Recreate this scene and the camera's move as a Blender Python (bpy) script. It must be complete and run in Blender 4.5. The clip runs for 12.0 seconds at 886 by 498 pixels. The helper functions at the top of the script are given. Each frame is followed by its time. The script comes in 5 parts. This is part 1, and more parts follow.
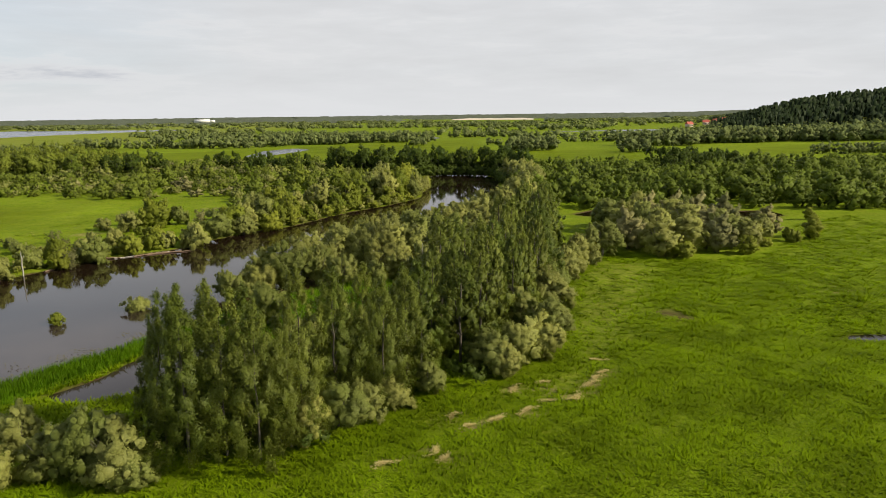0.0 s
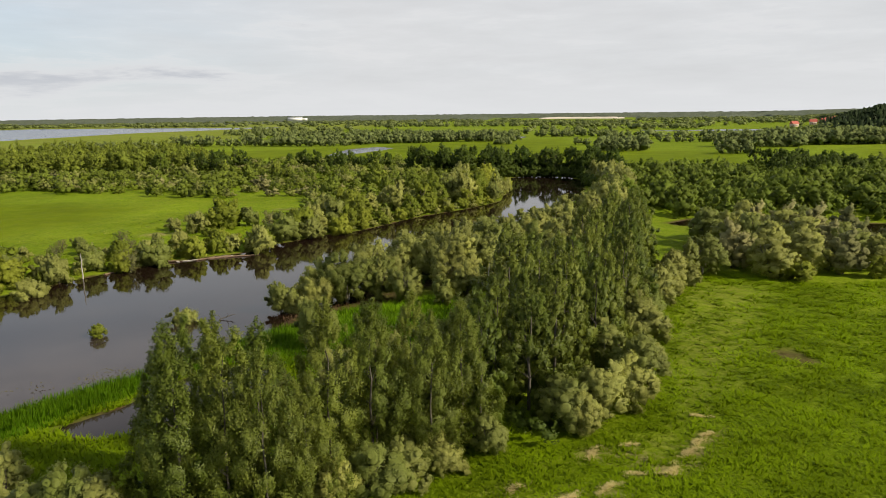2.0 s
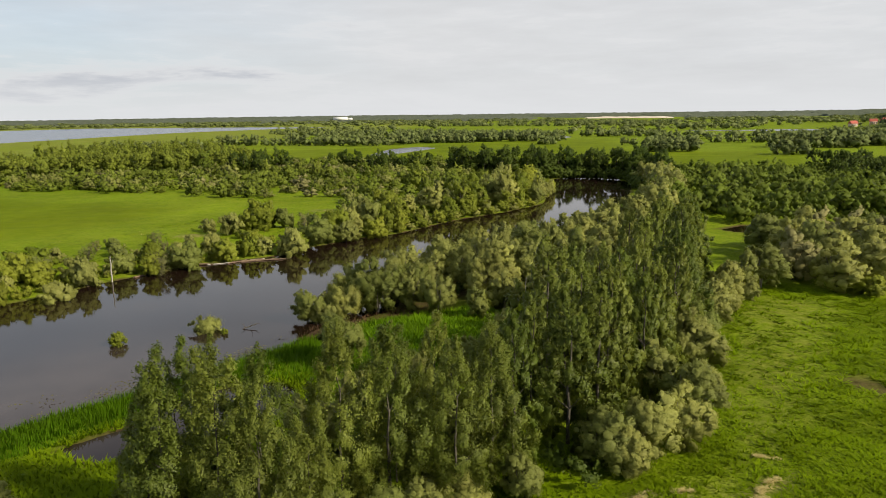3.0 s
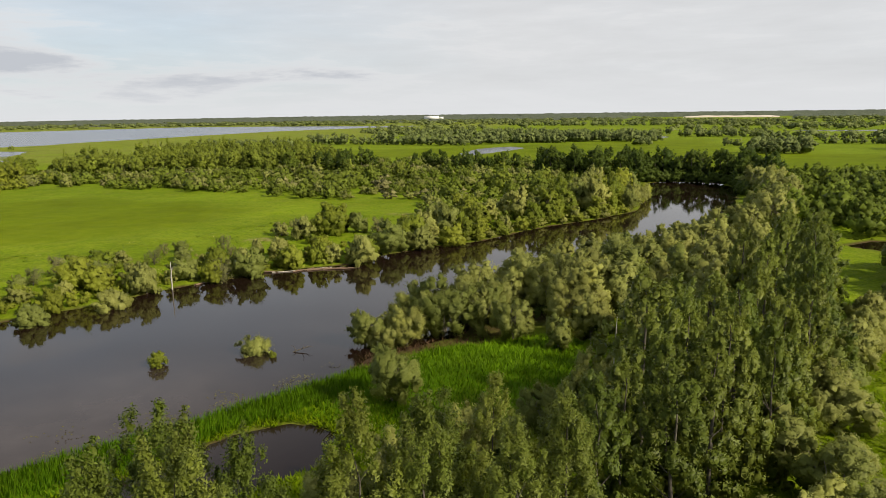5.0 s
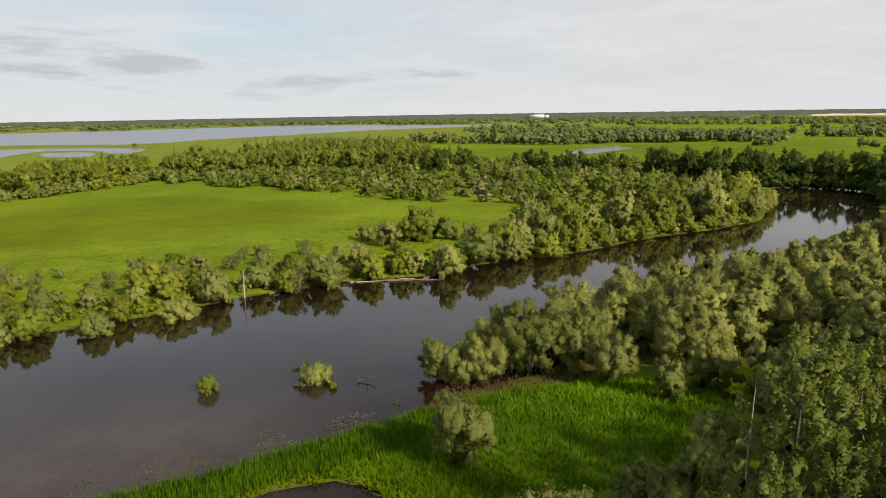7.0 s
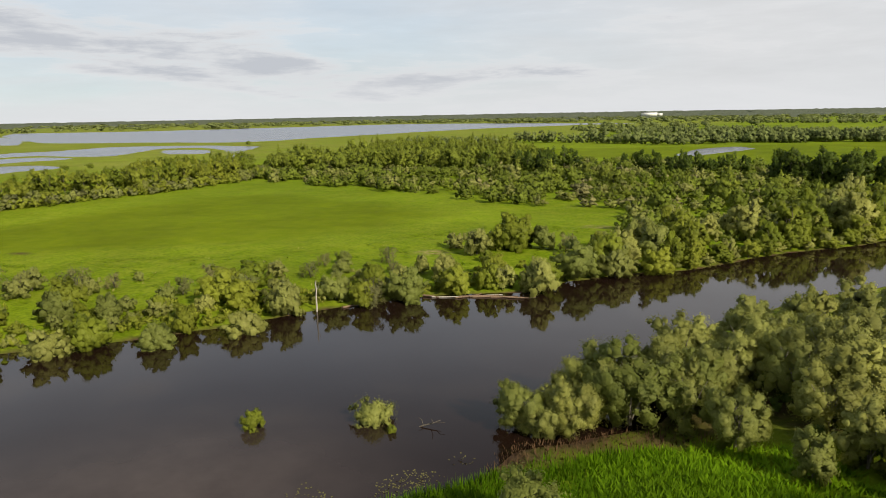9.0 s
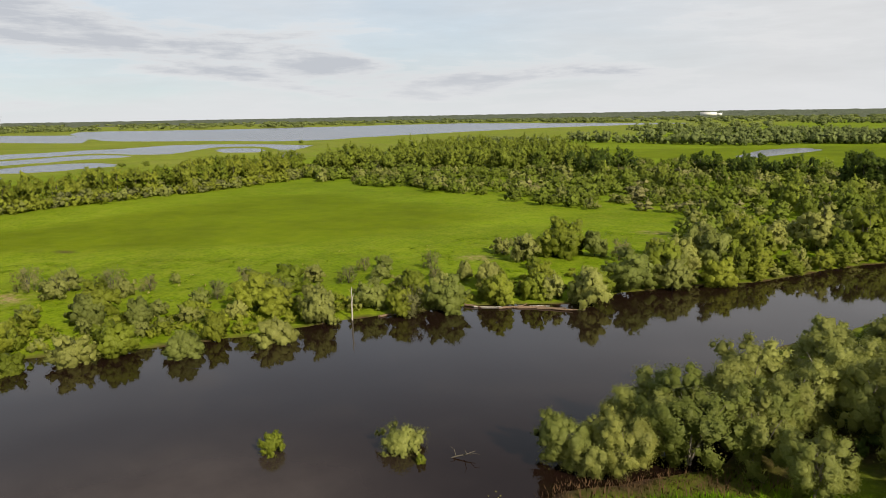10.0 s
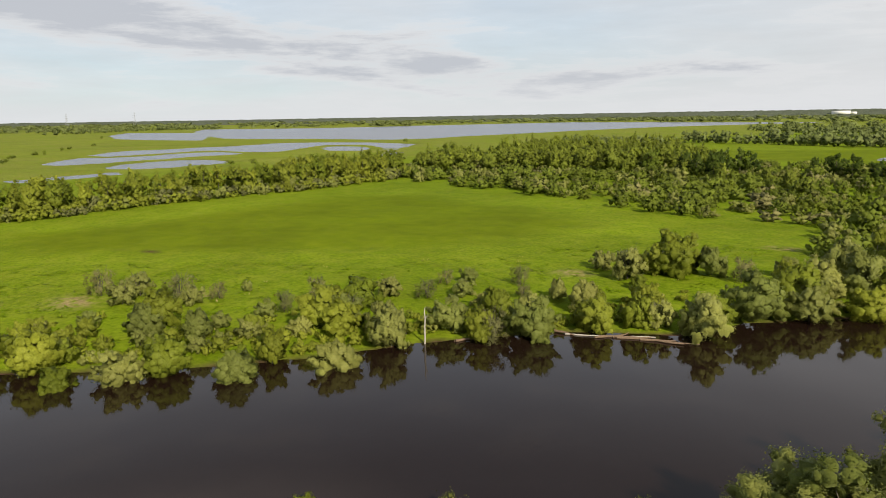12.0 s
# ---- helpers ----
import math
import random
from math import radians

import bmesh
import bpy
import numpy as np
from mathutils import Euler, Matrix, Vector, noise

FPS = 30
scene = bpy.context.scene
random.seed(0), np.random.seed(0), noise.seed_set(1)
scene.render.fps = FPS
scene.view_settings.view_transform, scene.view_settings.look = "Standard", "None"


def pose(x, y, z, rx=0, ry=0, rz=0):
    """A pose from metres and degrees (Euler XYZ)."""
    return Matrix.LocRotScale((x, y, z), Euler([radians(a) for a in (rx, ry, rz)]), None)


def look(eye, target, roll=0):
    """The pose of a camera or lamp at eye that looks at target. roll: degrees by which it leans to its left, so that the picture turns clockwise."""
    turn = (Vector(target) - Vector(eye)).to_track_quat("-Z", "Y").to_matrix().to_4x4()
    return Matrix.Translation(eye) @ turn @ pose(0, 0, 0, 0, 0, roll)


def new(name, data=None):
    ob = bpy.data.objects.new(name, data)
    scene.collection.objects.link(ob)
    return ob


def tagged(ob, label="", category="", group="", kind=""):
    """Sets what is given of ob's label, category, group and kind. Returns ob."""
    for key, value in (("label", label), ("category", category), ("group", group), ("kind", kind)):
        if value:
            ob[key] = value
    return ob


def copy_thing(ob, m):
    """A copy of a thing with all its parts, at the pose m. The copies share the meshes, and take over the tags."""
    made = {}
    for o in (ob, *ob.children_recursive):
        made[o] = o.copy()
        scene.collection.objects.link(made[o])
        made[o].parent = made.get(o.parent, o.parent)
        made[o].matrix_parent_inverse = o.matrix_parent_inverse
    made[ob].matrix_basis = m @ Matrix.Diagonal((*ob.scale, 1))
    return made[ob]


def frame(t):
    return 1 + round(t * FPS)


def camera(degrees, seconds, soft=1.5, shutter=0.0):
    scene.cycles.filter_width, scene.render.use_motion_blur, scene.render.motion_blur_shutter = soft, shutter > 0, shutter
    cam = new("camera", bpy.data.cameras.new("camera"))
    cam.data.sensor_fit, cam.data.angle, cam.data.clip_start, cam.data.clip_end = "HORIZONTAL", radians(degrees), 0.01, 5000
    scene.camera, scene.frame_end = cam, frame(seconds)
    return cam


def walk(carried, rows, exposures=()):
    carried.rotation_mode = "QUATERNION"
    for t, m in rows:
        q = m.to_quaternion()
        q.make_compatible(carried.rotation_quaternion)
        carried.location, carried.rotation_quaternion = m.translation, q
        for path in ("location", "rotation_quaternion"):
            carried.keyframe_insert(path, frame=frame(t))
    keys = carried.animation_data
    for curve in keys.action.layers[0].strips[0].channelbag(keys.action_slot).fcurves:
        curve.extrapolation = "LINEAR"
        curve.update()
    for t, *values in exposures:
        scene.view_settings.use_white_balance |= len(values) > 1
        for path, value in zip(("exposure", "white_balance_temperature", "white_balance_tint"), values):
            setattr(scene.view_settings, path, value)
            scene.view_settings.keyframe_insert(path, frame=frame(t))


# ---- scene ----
# the flight: seconds, eye in metres, then degrees of heading, tilt and roll
cam = camera(65.18, 12.0, soft=0.7)
PATH = [
    (0, -0.000, -0.000, 25.011, 0.000, -10.952, -0.724),
    (0.5, 0.392, 2.808, 25.001, 1.759, -10.957, -0.686),
    (1, 0.759, 5.616, 24.991, 3.520, -10.970, -0.655),
    (1.5, 1.077, 8.427, 24.983, 5.301, -10.976, -0.636),
    (2, 1.343, 11.240, 24.973, 7.100, -10.986, -0.634),
    (2.5, 1.553, 14.053, 24.964, 8.906, -10.987, -0.647),
    (4.5, 1.105, 25.272, 24.958, 16.220, -10.971, -0.679),
    (5, 0.678, 28.044, 24.935, 18.120, -10.976, -0.681),
    (5.5, 0.196, 30.797, 24.912, 20.120, -10.979, -0.686),
    (6, -0.336, 33.527, 24.890, 22.233, -10.985, -0.703),
    (6.5, -0.909, 36.227, 24.869, 24.428, -10.989, -0.722),
    (7, -1.523, 38.902, 24.851, 26.654, -10.990, -0.749),
    (9, -4.852, 49.214, 24.832, 35.415, -11.000, -0.864),
    (9.5, -6.005, 51.726, 24.791, 37.562, -10.997, -0.823),
    (10, -7.226, 54.217, 24.747, 39.700, -10.989, -0.789),
    (10.5, -8.535, 56.672, 24.702, 41.868, -10.983, -0.765),
    (11, -9.936, 59.090, 24.660, 44.054, -10.971, -0.754),
    (11.5, -11.397, 61.482, 24.616, 46.237, -10.965, -0.757),
    (12, -12.887, 63.856, 24.571, 48.451, -10.968, -0.773),
]


def flight_pose(x, y, z, heading, tilt, roll):
    a, b = radians(heading), radians(tilt)
    ahead = Vector((-math.sin(a) * math.cos(b), math.cos(a) * math.cos(b), math.sin(b)))
    return look((x, y, z), Vector((x, y, z)) + 50 * ahead, roll)


walk(cam, [(row[0], flight_pose(*row[1:])) for row in PATH])

# ---- daylight: thin high cloud over a pale blue sky, low warm sun ----
SUN_AZ, SUN_EL = 106.0, 32.0     # degrees clockwise from +y, degrees above the ground
world = bpy.data.worlds.new("sky")
scene.world = world
world.use_nodes = True
wt = world.node_tree
wt.nodes.clear()


def node(tree, kind, **sockets):
    n = tree.nodes.new(kind)
    for key, value in sockets.items():
        n.inputs[key.replace("_", " ")].default_value = value
    return n


def math_node(tree, op, a, b=None, clamp=False):
    n = tree.nodes.new("ShaderNodeMath")
    n.operation, n.use_clamp = op, clamp
    for i, v in enumerate((a, b)):
        if v is None:
            continue
        if isinstance(v, (int, float)):
            n.inputs[i].default_value = v
        else:
            tree.links.new(v, n.inputs[i])
    return n.outputs[0]


def ramp(tree, fac, stops, interp="LINEAR"):
    n = tree.nodes.new("ShaderNodeValToRGB")
    n.color_ramp.interpolation = interp
    while len(n.color_ramp.elements) < len(stops):
        n.color_ramp.elements.new(0.5)
    for e, (p, c) in zip(n.color_ramp.elements, stops):
        e.position = p
        e.color = (c, c, c, 1) if isinstance(c, (int, float)) else (*c, 1)
    tree.links.new(fac, n.inputs[0])
    return n.outputs[0]


def mix_colour(tree, fac, a, b, mode="MIX"):
    n = tree.nodes.new("ShaderNodeMix")
    n.data_type, n.blend_type, n.clamp_factor = "RGBA", mode, True
    for socket, v in ((n.inputs[0], fac), (n.inputs[6], a), (n.inputs[7], b)):
        if isinstance(v, (int, float)):
            socket.default_value = v
        elif isinstance(v, tuple):
            socket.default_value = (*v, 1)
        else:
            tree.links.new(v, socket)
    return n.outputs[2]


sky = wt.nodes.new("ShaderNodeTexSky")
sky.sky_type, sky.sun_disc = "NISHITA", False
sky.sun_elevation, sky.sun_rotation = radians(SUN_EL), radians(SUN_AZ)
sky.air_density, sky.dust_density = 1.2, 0.4
coord = wt.nodes.new("ShaderNodeTexCoord")
split = wt.nodes.new("ShaderNodeSeparateXYZ")
wt.links.new(coord.outputs["Generated"], split.inputs[0])
up = math_node(wt, "MAXIMUM", split.outputs[2], 0.012)
flat = wt.nodes.new("ShaderNodeCombineXYZ")          # the cloud deck is a flat layer seen in perspective
lift = math_node(wt, "ADD", up, 0.12)
wt.links.new(math_node(wt, "DIVIDE", split.outputs[0], lift), flat.inputs[0])
wt.links.new(math_node(wt, "DIVIDE", split.outputs[1], lift), flat.inputs[1])
veil = node(wt, "ShaderNodeTexNoise", Scale=0.42, Detail=6.0, Roughness=0.55, Distortion=0.5)
wt.links.new(flat.outputs[0], veil.inputs[0])
bearing = math_node(wt, "ARCTAN2", split.outputs[0], split.outputs[1])      # radians clockwise from +y
strip = wt.nodes.new("ShaderNodeCombineXYZ")
wt.links.new(math_node(wt, "MULTIPLY", bearing, 5.0), strip.inputs[0])
wt.links.new(math_node(wt, "MULTIPLY", split.outputs[2], 30.0), strip.inputs[1])
heap = node(wt, "ShaderNodeTexNoise", Scale=1.0, Detail=8.0, Roughness=0.60, Distortion=0.15)
wt.links.new(strip.outputs[0], heap.inputs[0])
# the veil thins and heaped clouds gather towards the west
west = math_node(wt, "MULTIPLY", math_node(wt, "SUBTRACT", -0.25, split.outputs[0], True), 1.35, True)
thin = math_node(wt, "MULTIPLY", ramp(wt, veil.outputs[0], [(0.36, 1.0), (0.66, 0.30)]), math_node(wt, "ADD", math_node(wt, "MULTIPLY", west, 1.0, True), 0.07))
clear = mix_colour(wt, 0.65, mix_colour(wt, 1.0, sky.outputs[0], (0.76, 0.90, 1.10), "MULTIPLY"), (6.0, 7.1, 8.0))
pale = mix_colour(wt, thin, (7.1, 7.15, 7.25), clear)
pale = mix_colour(wt, 1.0, pale, ramp(wt, heap.outputs[0], [(0.32, 0.955), (0.50, 1.01), (0.68, 1.075)]), "MULTIPLY")     # faint streaks in the veil
# a slanting bank of heaped cloud, higher towards the west
bank_mid = math_node(wt, "MAXIMUM", math_node(wt, "SUBTRACT", -0.060, math_node(wt, "MULTIPLY", bearing, 0.143)), 0.042)
off = math_node(wt, "ABSOLUTE", math_node(wt, "SUBTRACT", split.outputs[2], bank_mid))
bank_fac = math_node(wt, "MULTIPLY", ramp(wt, off, [(0.0, 1.0), (0.012, 0.9), (0.045, 0.0)]), ramp(wt, math_node(wt, "MULTIPLY", bearing, -0.7), [(0.18, 0.0), (0.42, 0.55), (0.80, 1.0)]))
heap_sum = math_node(wt, "ADD", heap.outputs[0], math_node(wt, "SUBTRACT", math_node(wt, "MULTIPLY", bank_fac, 0.32), 0.08))
heap_fac = ramp(wt, heap_sum, [(0.47, 0.0), (0.60, 1.0)])
heap_col = ramp(wt, heap_sum, [(0.50, (7.7, 7.7, 7.75)), (0.60, (7.0, 7.1, 7.3)), (0.70, (5.3, 5.5, 5.95))])
cloudy = mix_colour(wt, math_node(wt, "MULTIPLY", heap_fac, 0.9), pale, heap_col)
overhead = ramp(wt, split.outputs[2], [(0.12, (1, 1, 1)), (0.32, (0.96, 0.96, 0.98)), (0.46, (0.52, 0.54, 0.58)), (0.75, (0.48, 0.52, 0.60))])
cloudy = mix_colour(wt, 1.0, cloudy, overhead, "MULTIPLY")     # the veil is thinner, so darker, towards the zenith
haze_fac = ramp(wt, split.outputs[2], [(0.0, 1.0), (0.055, 0.0)])
cloudy = mix_colour(wt, math_node(wt, "MULTIPLY", haze_fac, 0.8), cloudy, (7.5, 7.6, 7.75))
bg = node(wt, "ShaderNodeBackground", Strength=0.1)
wt.links.new(cloudy, bg.inputs[0])
wout = wt.nodes.new("ShaderNodeOutputWorld")
wt.links.new(bg.outputs[0], wout.inputs[0])

sun = new("sun", bpy.data.lights.new("sun", "SUN"))
sun.data.energy, sun.data.angle, sun.data.color = 5.8, radians(4.0), (1.0, 0.885, 0.70)
az, el = radians(SUN_AZ), radians(SUN_EL)
sun.matrix_world = look((0, 0, 200), (-200 * math.sin(az) * math.cos(el), -200 * math.cos(az) * math.cos(el), 200 - 200 * math.sin(el)))
scene.view_settings.exposure = 0.0


# ---- materials ----
def material(name):
    m = bpy.data.materials.new(name)
    m.use_nodes = True
    t = m.node_tree
    return m, t, t.nodes["Principled BSDF"], t.nodes["Material Output"]


def leaf_material(name, dark, mid, light, rough=0.5, through_light=0.3, patch=0.35, gloss=0.10, spread=0.16):
    """Foliage: every leaf has its own shade, every plant its own tint."""
    m, t, b, out = material(name)
    geo = t.nodes.new("ShaderNodeNewGeometry")
    soft_dark = tuple(spread * a + (1 - spread) * b for a, b in zip(dark, mid))
    soft_light = tuple(spread * a + (1 - spread) * b for a, b in zip(light, mid))
    col = ramp(t, geo.outputs["Random Per Island"], [(0.0, soft_dark), (0.5, mid), (1.0, soft_light)])
    info = t.nodes.new("ShaderNodeObjectInfo")
    tint = ramp(t, info.outputs["Random"], [(0.0, (0.68, 0.76, 0.62)), (0.5, (1, 1, 1)), (1.0, (1.22, 1.18, 1.12))])
    col = mix_colour(t, 1.0, col, tint, "MULTIPLY")
    n = node(t, "ShaderNodeTexNoise", Scale=0.16, Detail=3.0)
    t.links.new(geo.outputs["Position"], n.inputs[0])
    tone = ramp(t, n.outputs[0], [(0.3, 1.0 - patch * 0.8), (0.7, 1.0 + patch * 0.6)])
    col = mix_colour(t, 1.0, col, tone, "MULTIPLY")
    sprig = node(t, "ShaderNodeTexNoise", Scale=5.0, Detail=3.0, Roughness=0.7)
    t.links.new(geo.outputs["Position"], sprig.inputs[0])
    col = mix_colour(t, 1.0, col, ramp(t, sprig.outputs[0], [(0.32, 0.82), (0.68, 1.16)]), "MULTIPLY")
    t.links.new(col, b.inputs["Base Color"])
    relief = node(t, "ShaderNodeBump", Strength=0.35, Distance=0.10)
    t.links.new(sprig.outputs[0], relief.inputs["Height"])
    t.links.new(relief.outputs[0], b.inputs["Normal"])
    b.inputs["Roughness"].default_value = rough
    b.inputs["Specular IOR Level"].default_value = gloss
    tr = t.nodes.new("ShaderNodeBsdfTranslucent")
    t.links.new(mix_colour(t, 1.0, col, (1.25, 1.2, 0.5), "MULTIPLY"), tr.inputs[0])
    mx = t.nodes.new("ShaderNodeMixShader")
    mx.inputs[0].default_value = through_light
    t.links.new(b.outputs[0], mx.inputs[1])
    t.links.new(tr.outputs[0], mx.inputs[2])
    t.links.new(mx.outputs[0], out.inputs[0])
    return m


def rough_material(name, a, b_col, scale=6.0, rough=0.9, bump=0.3, stretch=(1, 1, 1)):
    """Bark, dead wood, muddy soil: two-tone grain with relief."""
    m, t, b, out = material(name)
    geo = t.nodes.new("ShaderNodeTexCoord")
    mp = t.nodes.new("ShaderNodeMapping")
    mp.inputs["Scale"].default_value = stretch
    t.links.new(geo.outputs["Object"], mp.inputs[0])
    n = node(t, "ShaderNodeTexNoise", Scale=scale, Detail=6.0, Roughness=0.65)
    t.links.new(mp.outputs[0], n.inputs[0])
    t.links.new(ramp(t, n.outputs[0], [(0.35, a), (0.65, b_col)]), b.inputs["Base Color"])
    b.inputs["Roughness"].default_value = rough
    bp = node(t, "ShaderNodeBump", Strength=bump, Distance=0.05)
    t.links.new(n.outputs[0], bp.inputs["Height"])
    t.links.new(bp.outputs[0], b.inputs["Normal"])
    return m


LEAF_POPLAR = leaf_material("poplar_leaves", (0.050, 0.070, 0.010), (0.142, 0.176, 0.026), (0.28, 0.315, 0.09), 0.45, 0.36, 0.3, 0.18, 0.34)
LEAF_WILLOW = leaf_material("willow_leaves", (0.118, 0.132, 0.026), (0.240, 0.258, 0.066), (0.41, 0.415, 0.155), 0.5, 0.34)
LEAF_BUSH = leaf_material("bush_leaves", (0.098, 0.122, 0.011), (0.215, 0.248, 0.028), (0.340, 0.355, 0.080), 0.5, 0.38)
LEAF_TWIGGY = leaf_material("sparse_shrub_leaves", (0.110, 0.106, 0.038), (0.190, 0.186, 0.072), (0.285, 0.275, 0.125), 0.7, 0.15)
LEAF_MID = leaf_material("scrub_leaves", (0.078, 0.108, 0.012), (0.176, 0.218, 0.028), (0.30, 0.325, 0.075), 0.55, 0.36, 0.5)
LEAF_DARK = leaf_material("alder_leaves", (0.024, 0.042, 0.006), (0.062, 0.092, 0.012), (0.12, 0.155, 0.030), 0.5, 0.3)
# distance haze is painted into the next two: paler, greyer, bluer leaf colours
LEAF_FAR_HAZED = leaf_material("far_woods", (0.090, 0.118, 0.036), (0.165, 0.198, 0.064), (0.23, 0.26, 0.10), 0.8, 0.2, 0.55)
LEAF_CANOPY_HAZED = leaf_material("hazed_forest_canopy", (0.062, 0.078, 0.052), (0.098, 0.116, 0.078), (0.13, 0.15, 0.10), 0.9, 0.05, 0.6, 0.05)
LEAF_CONIFER = leaf_material("conifer_needles", (0.012, 0.020, 0.008), (0.026, 0.040, 0.014), (0.050, 0.066, 0.024), 0.7, 0.05)
LEAF_REED = leaf_material("reed_blades", (0.095, 0.185, 0.004), (0.145, 0.265, 0.007), (0.21, 0.34, 0.02), 0.45, 0.35, 0.3, 0.06)
LEAF_HERB = leaf_material("meadow_herbs", (0.112, 0.162, 0.002), (0.166, 0.248, 0.003), (0.24, 0.31, 0.010), 0.6, 0.3, 0.45, 0.05, 0.28)
LEAF_WEED = leaf_material("water_weed", (0.080, 0.072, 0.025), (0.135, 0.125, 0.045), (0.20, 0.19, 0.075), 0.7, 0.1)
LEAF_DROWNED = leaf_material("drowned_stalks", (0.055, 0.034, 0.018), (0.115, 0.072, 0.036), (0.19, 0.13, 0.06), 0.8, 0.1)
LEAF_STRAW = leaf_material("dry_grass", (0.36, 0.29, 0.10), (0.56, 0.46, 0.19), (0.68, 0.58, 0.30), 0.8, 0.15)
BARK = rough_material("grey_bark", (0.040, 0.033, 0.024), (0.12, 0.105, 0.08), 5.0, 0.9, 0.5, (3, 3, 0.6))
BARK_WILLOW = rough_material("willow_bark", (0.11, 0.09, 0.065), (0.30, 0.27, 0.21), 5.0, 0.9, 0.5, (3, 3, 0.6))
BARK_PALE = rough_material("pale_dead_bark", (0.26, 0.24, 0.20), (0.48, 0.45, 0.39), 5.0, 0.85, 0.4, (3, 3, 0.8))
DRIFT = rough_material("driftwood", (0.10, 0.062, 0.038), (0.24, 0.17, 0.11), 5.0, 0.9, 0.4, (1, 4, 4))


def ground_material():
    m, t, b, out = material("meadow_and_soil")
    geo = t.nodes.new("ShaderNodeNewGeometry")
    pos = geo.outputs["Position"]

    def noise_at(scale, detail=4.0, rough=0.6):
        n = node(t, "ShaderNodeTexNoise", Scale=scale, Detail=detail, Roughness=rough)
        t.links.new(pos, n.inputs[0])
        return n.outputs[0]

    cover = t.nodes.new("ShaderNodeAttribute")
    cover.attribute_name = "cover"
    cs = t.nodes.new("ShaderNodeSeparateColor")
    t.links.new(cover.outputs["Color"], cs.inputs[0])
    fine, mid, broad, vast = noise_at(1.5, 7.0, 0.72), noise_at(0.30, 6.0, 0.65), noise_at(0.045, 4.0), noise_at(0.006, 3.0)
    lush = ramp(t, fine, [(0.30, (0.082, 0.130, 0.003)), (0.5, (0.152, 0.222, 0.006)), (0.70, (0.212, 0.284, 0.011))])
    pale = ramp(t, fine, [(0.3, (0.160, 0.212, 0.010)), (0.7, (0.258, 0.294, 0.024))])
    grass = mix_colour(t, ramp(t, mid, [(0.42, 0.0), (0.66, 0.7)]), lush, pale)
    olive = ramp(t, mid, [(0.3, (0.112, 0.158, 0.002)), (0.7, (0.150, 0.196, 0.004))])
    grass = mix_colour(t, math_node(t, "MULTIPLY", cs.outputs[0], 0.9), grass, olive)
    grass = mix_colour(t, 1.0, grass, ramp(t, broad, [(0.3, 0.76), (0.7, 1.06)]), "MULTIPLY")
    grass = mix_colour(t, 1.0, grass, ramp(t, vast, [(0.3, (0.86, 0.9, 0.9)), (0.7, (1.1, 1.06, 1.2))]), "MULTIPLY")
    straw = ramp(t, fine, [(0.3, (0.16, 0.12, 0.045)), (0.7, (0.40, 0.31, 0.15))])
    # straw tone: dry grass spots, and painted haze over the far west
    dry_haze_fac = math_node(t, "MULTIPLY", cs.outputs[1], ramp(t, noise_at(0.9, 4.0), [(0.36, 0.0), (0.58, 1.0)]))
    grass = mix_colour(t, dry_haze_fac, grass, straw)
    # muddy soil, darkened so that it also paints shade under the willows
    mud_shade = ramp(t, noise_at(1.6, 6.0), [(0.35, (0.045, 0.025, 0.015)), (0.65, (0.092, 0.056, 0.036))])
    grass = mix_colour(t, cs.outputs[2], grass, mud_shade)
    t.links.new(grass, b.inputs["Base Color"])
    b.inputs["Roughness"].default_value = 0.9
    b.inputs["Specular IOR Level"].default_value = 0.04
    bp = node(t, "ShaderNodeBump", Strength=0.6, Distance=0.3)
    t.links.new(math_node(t, "ADD", fine, mid), bp.inputs["Height"])
    t.links.new(bp.outputs[0], b.inputs["Normal"])
    return m


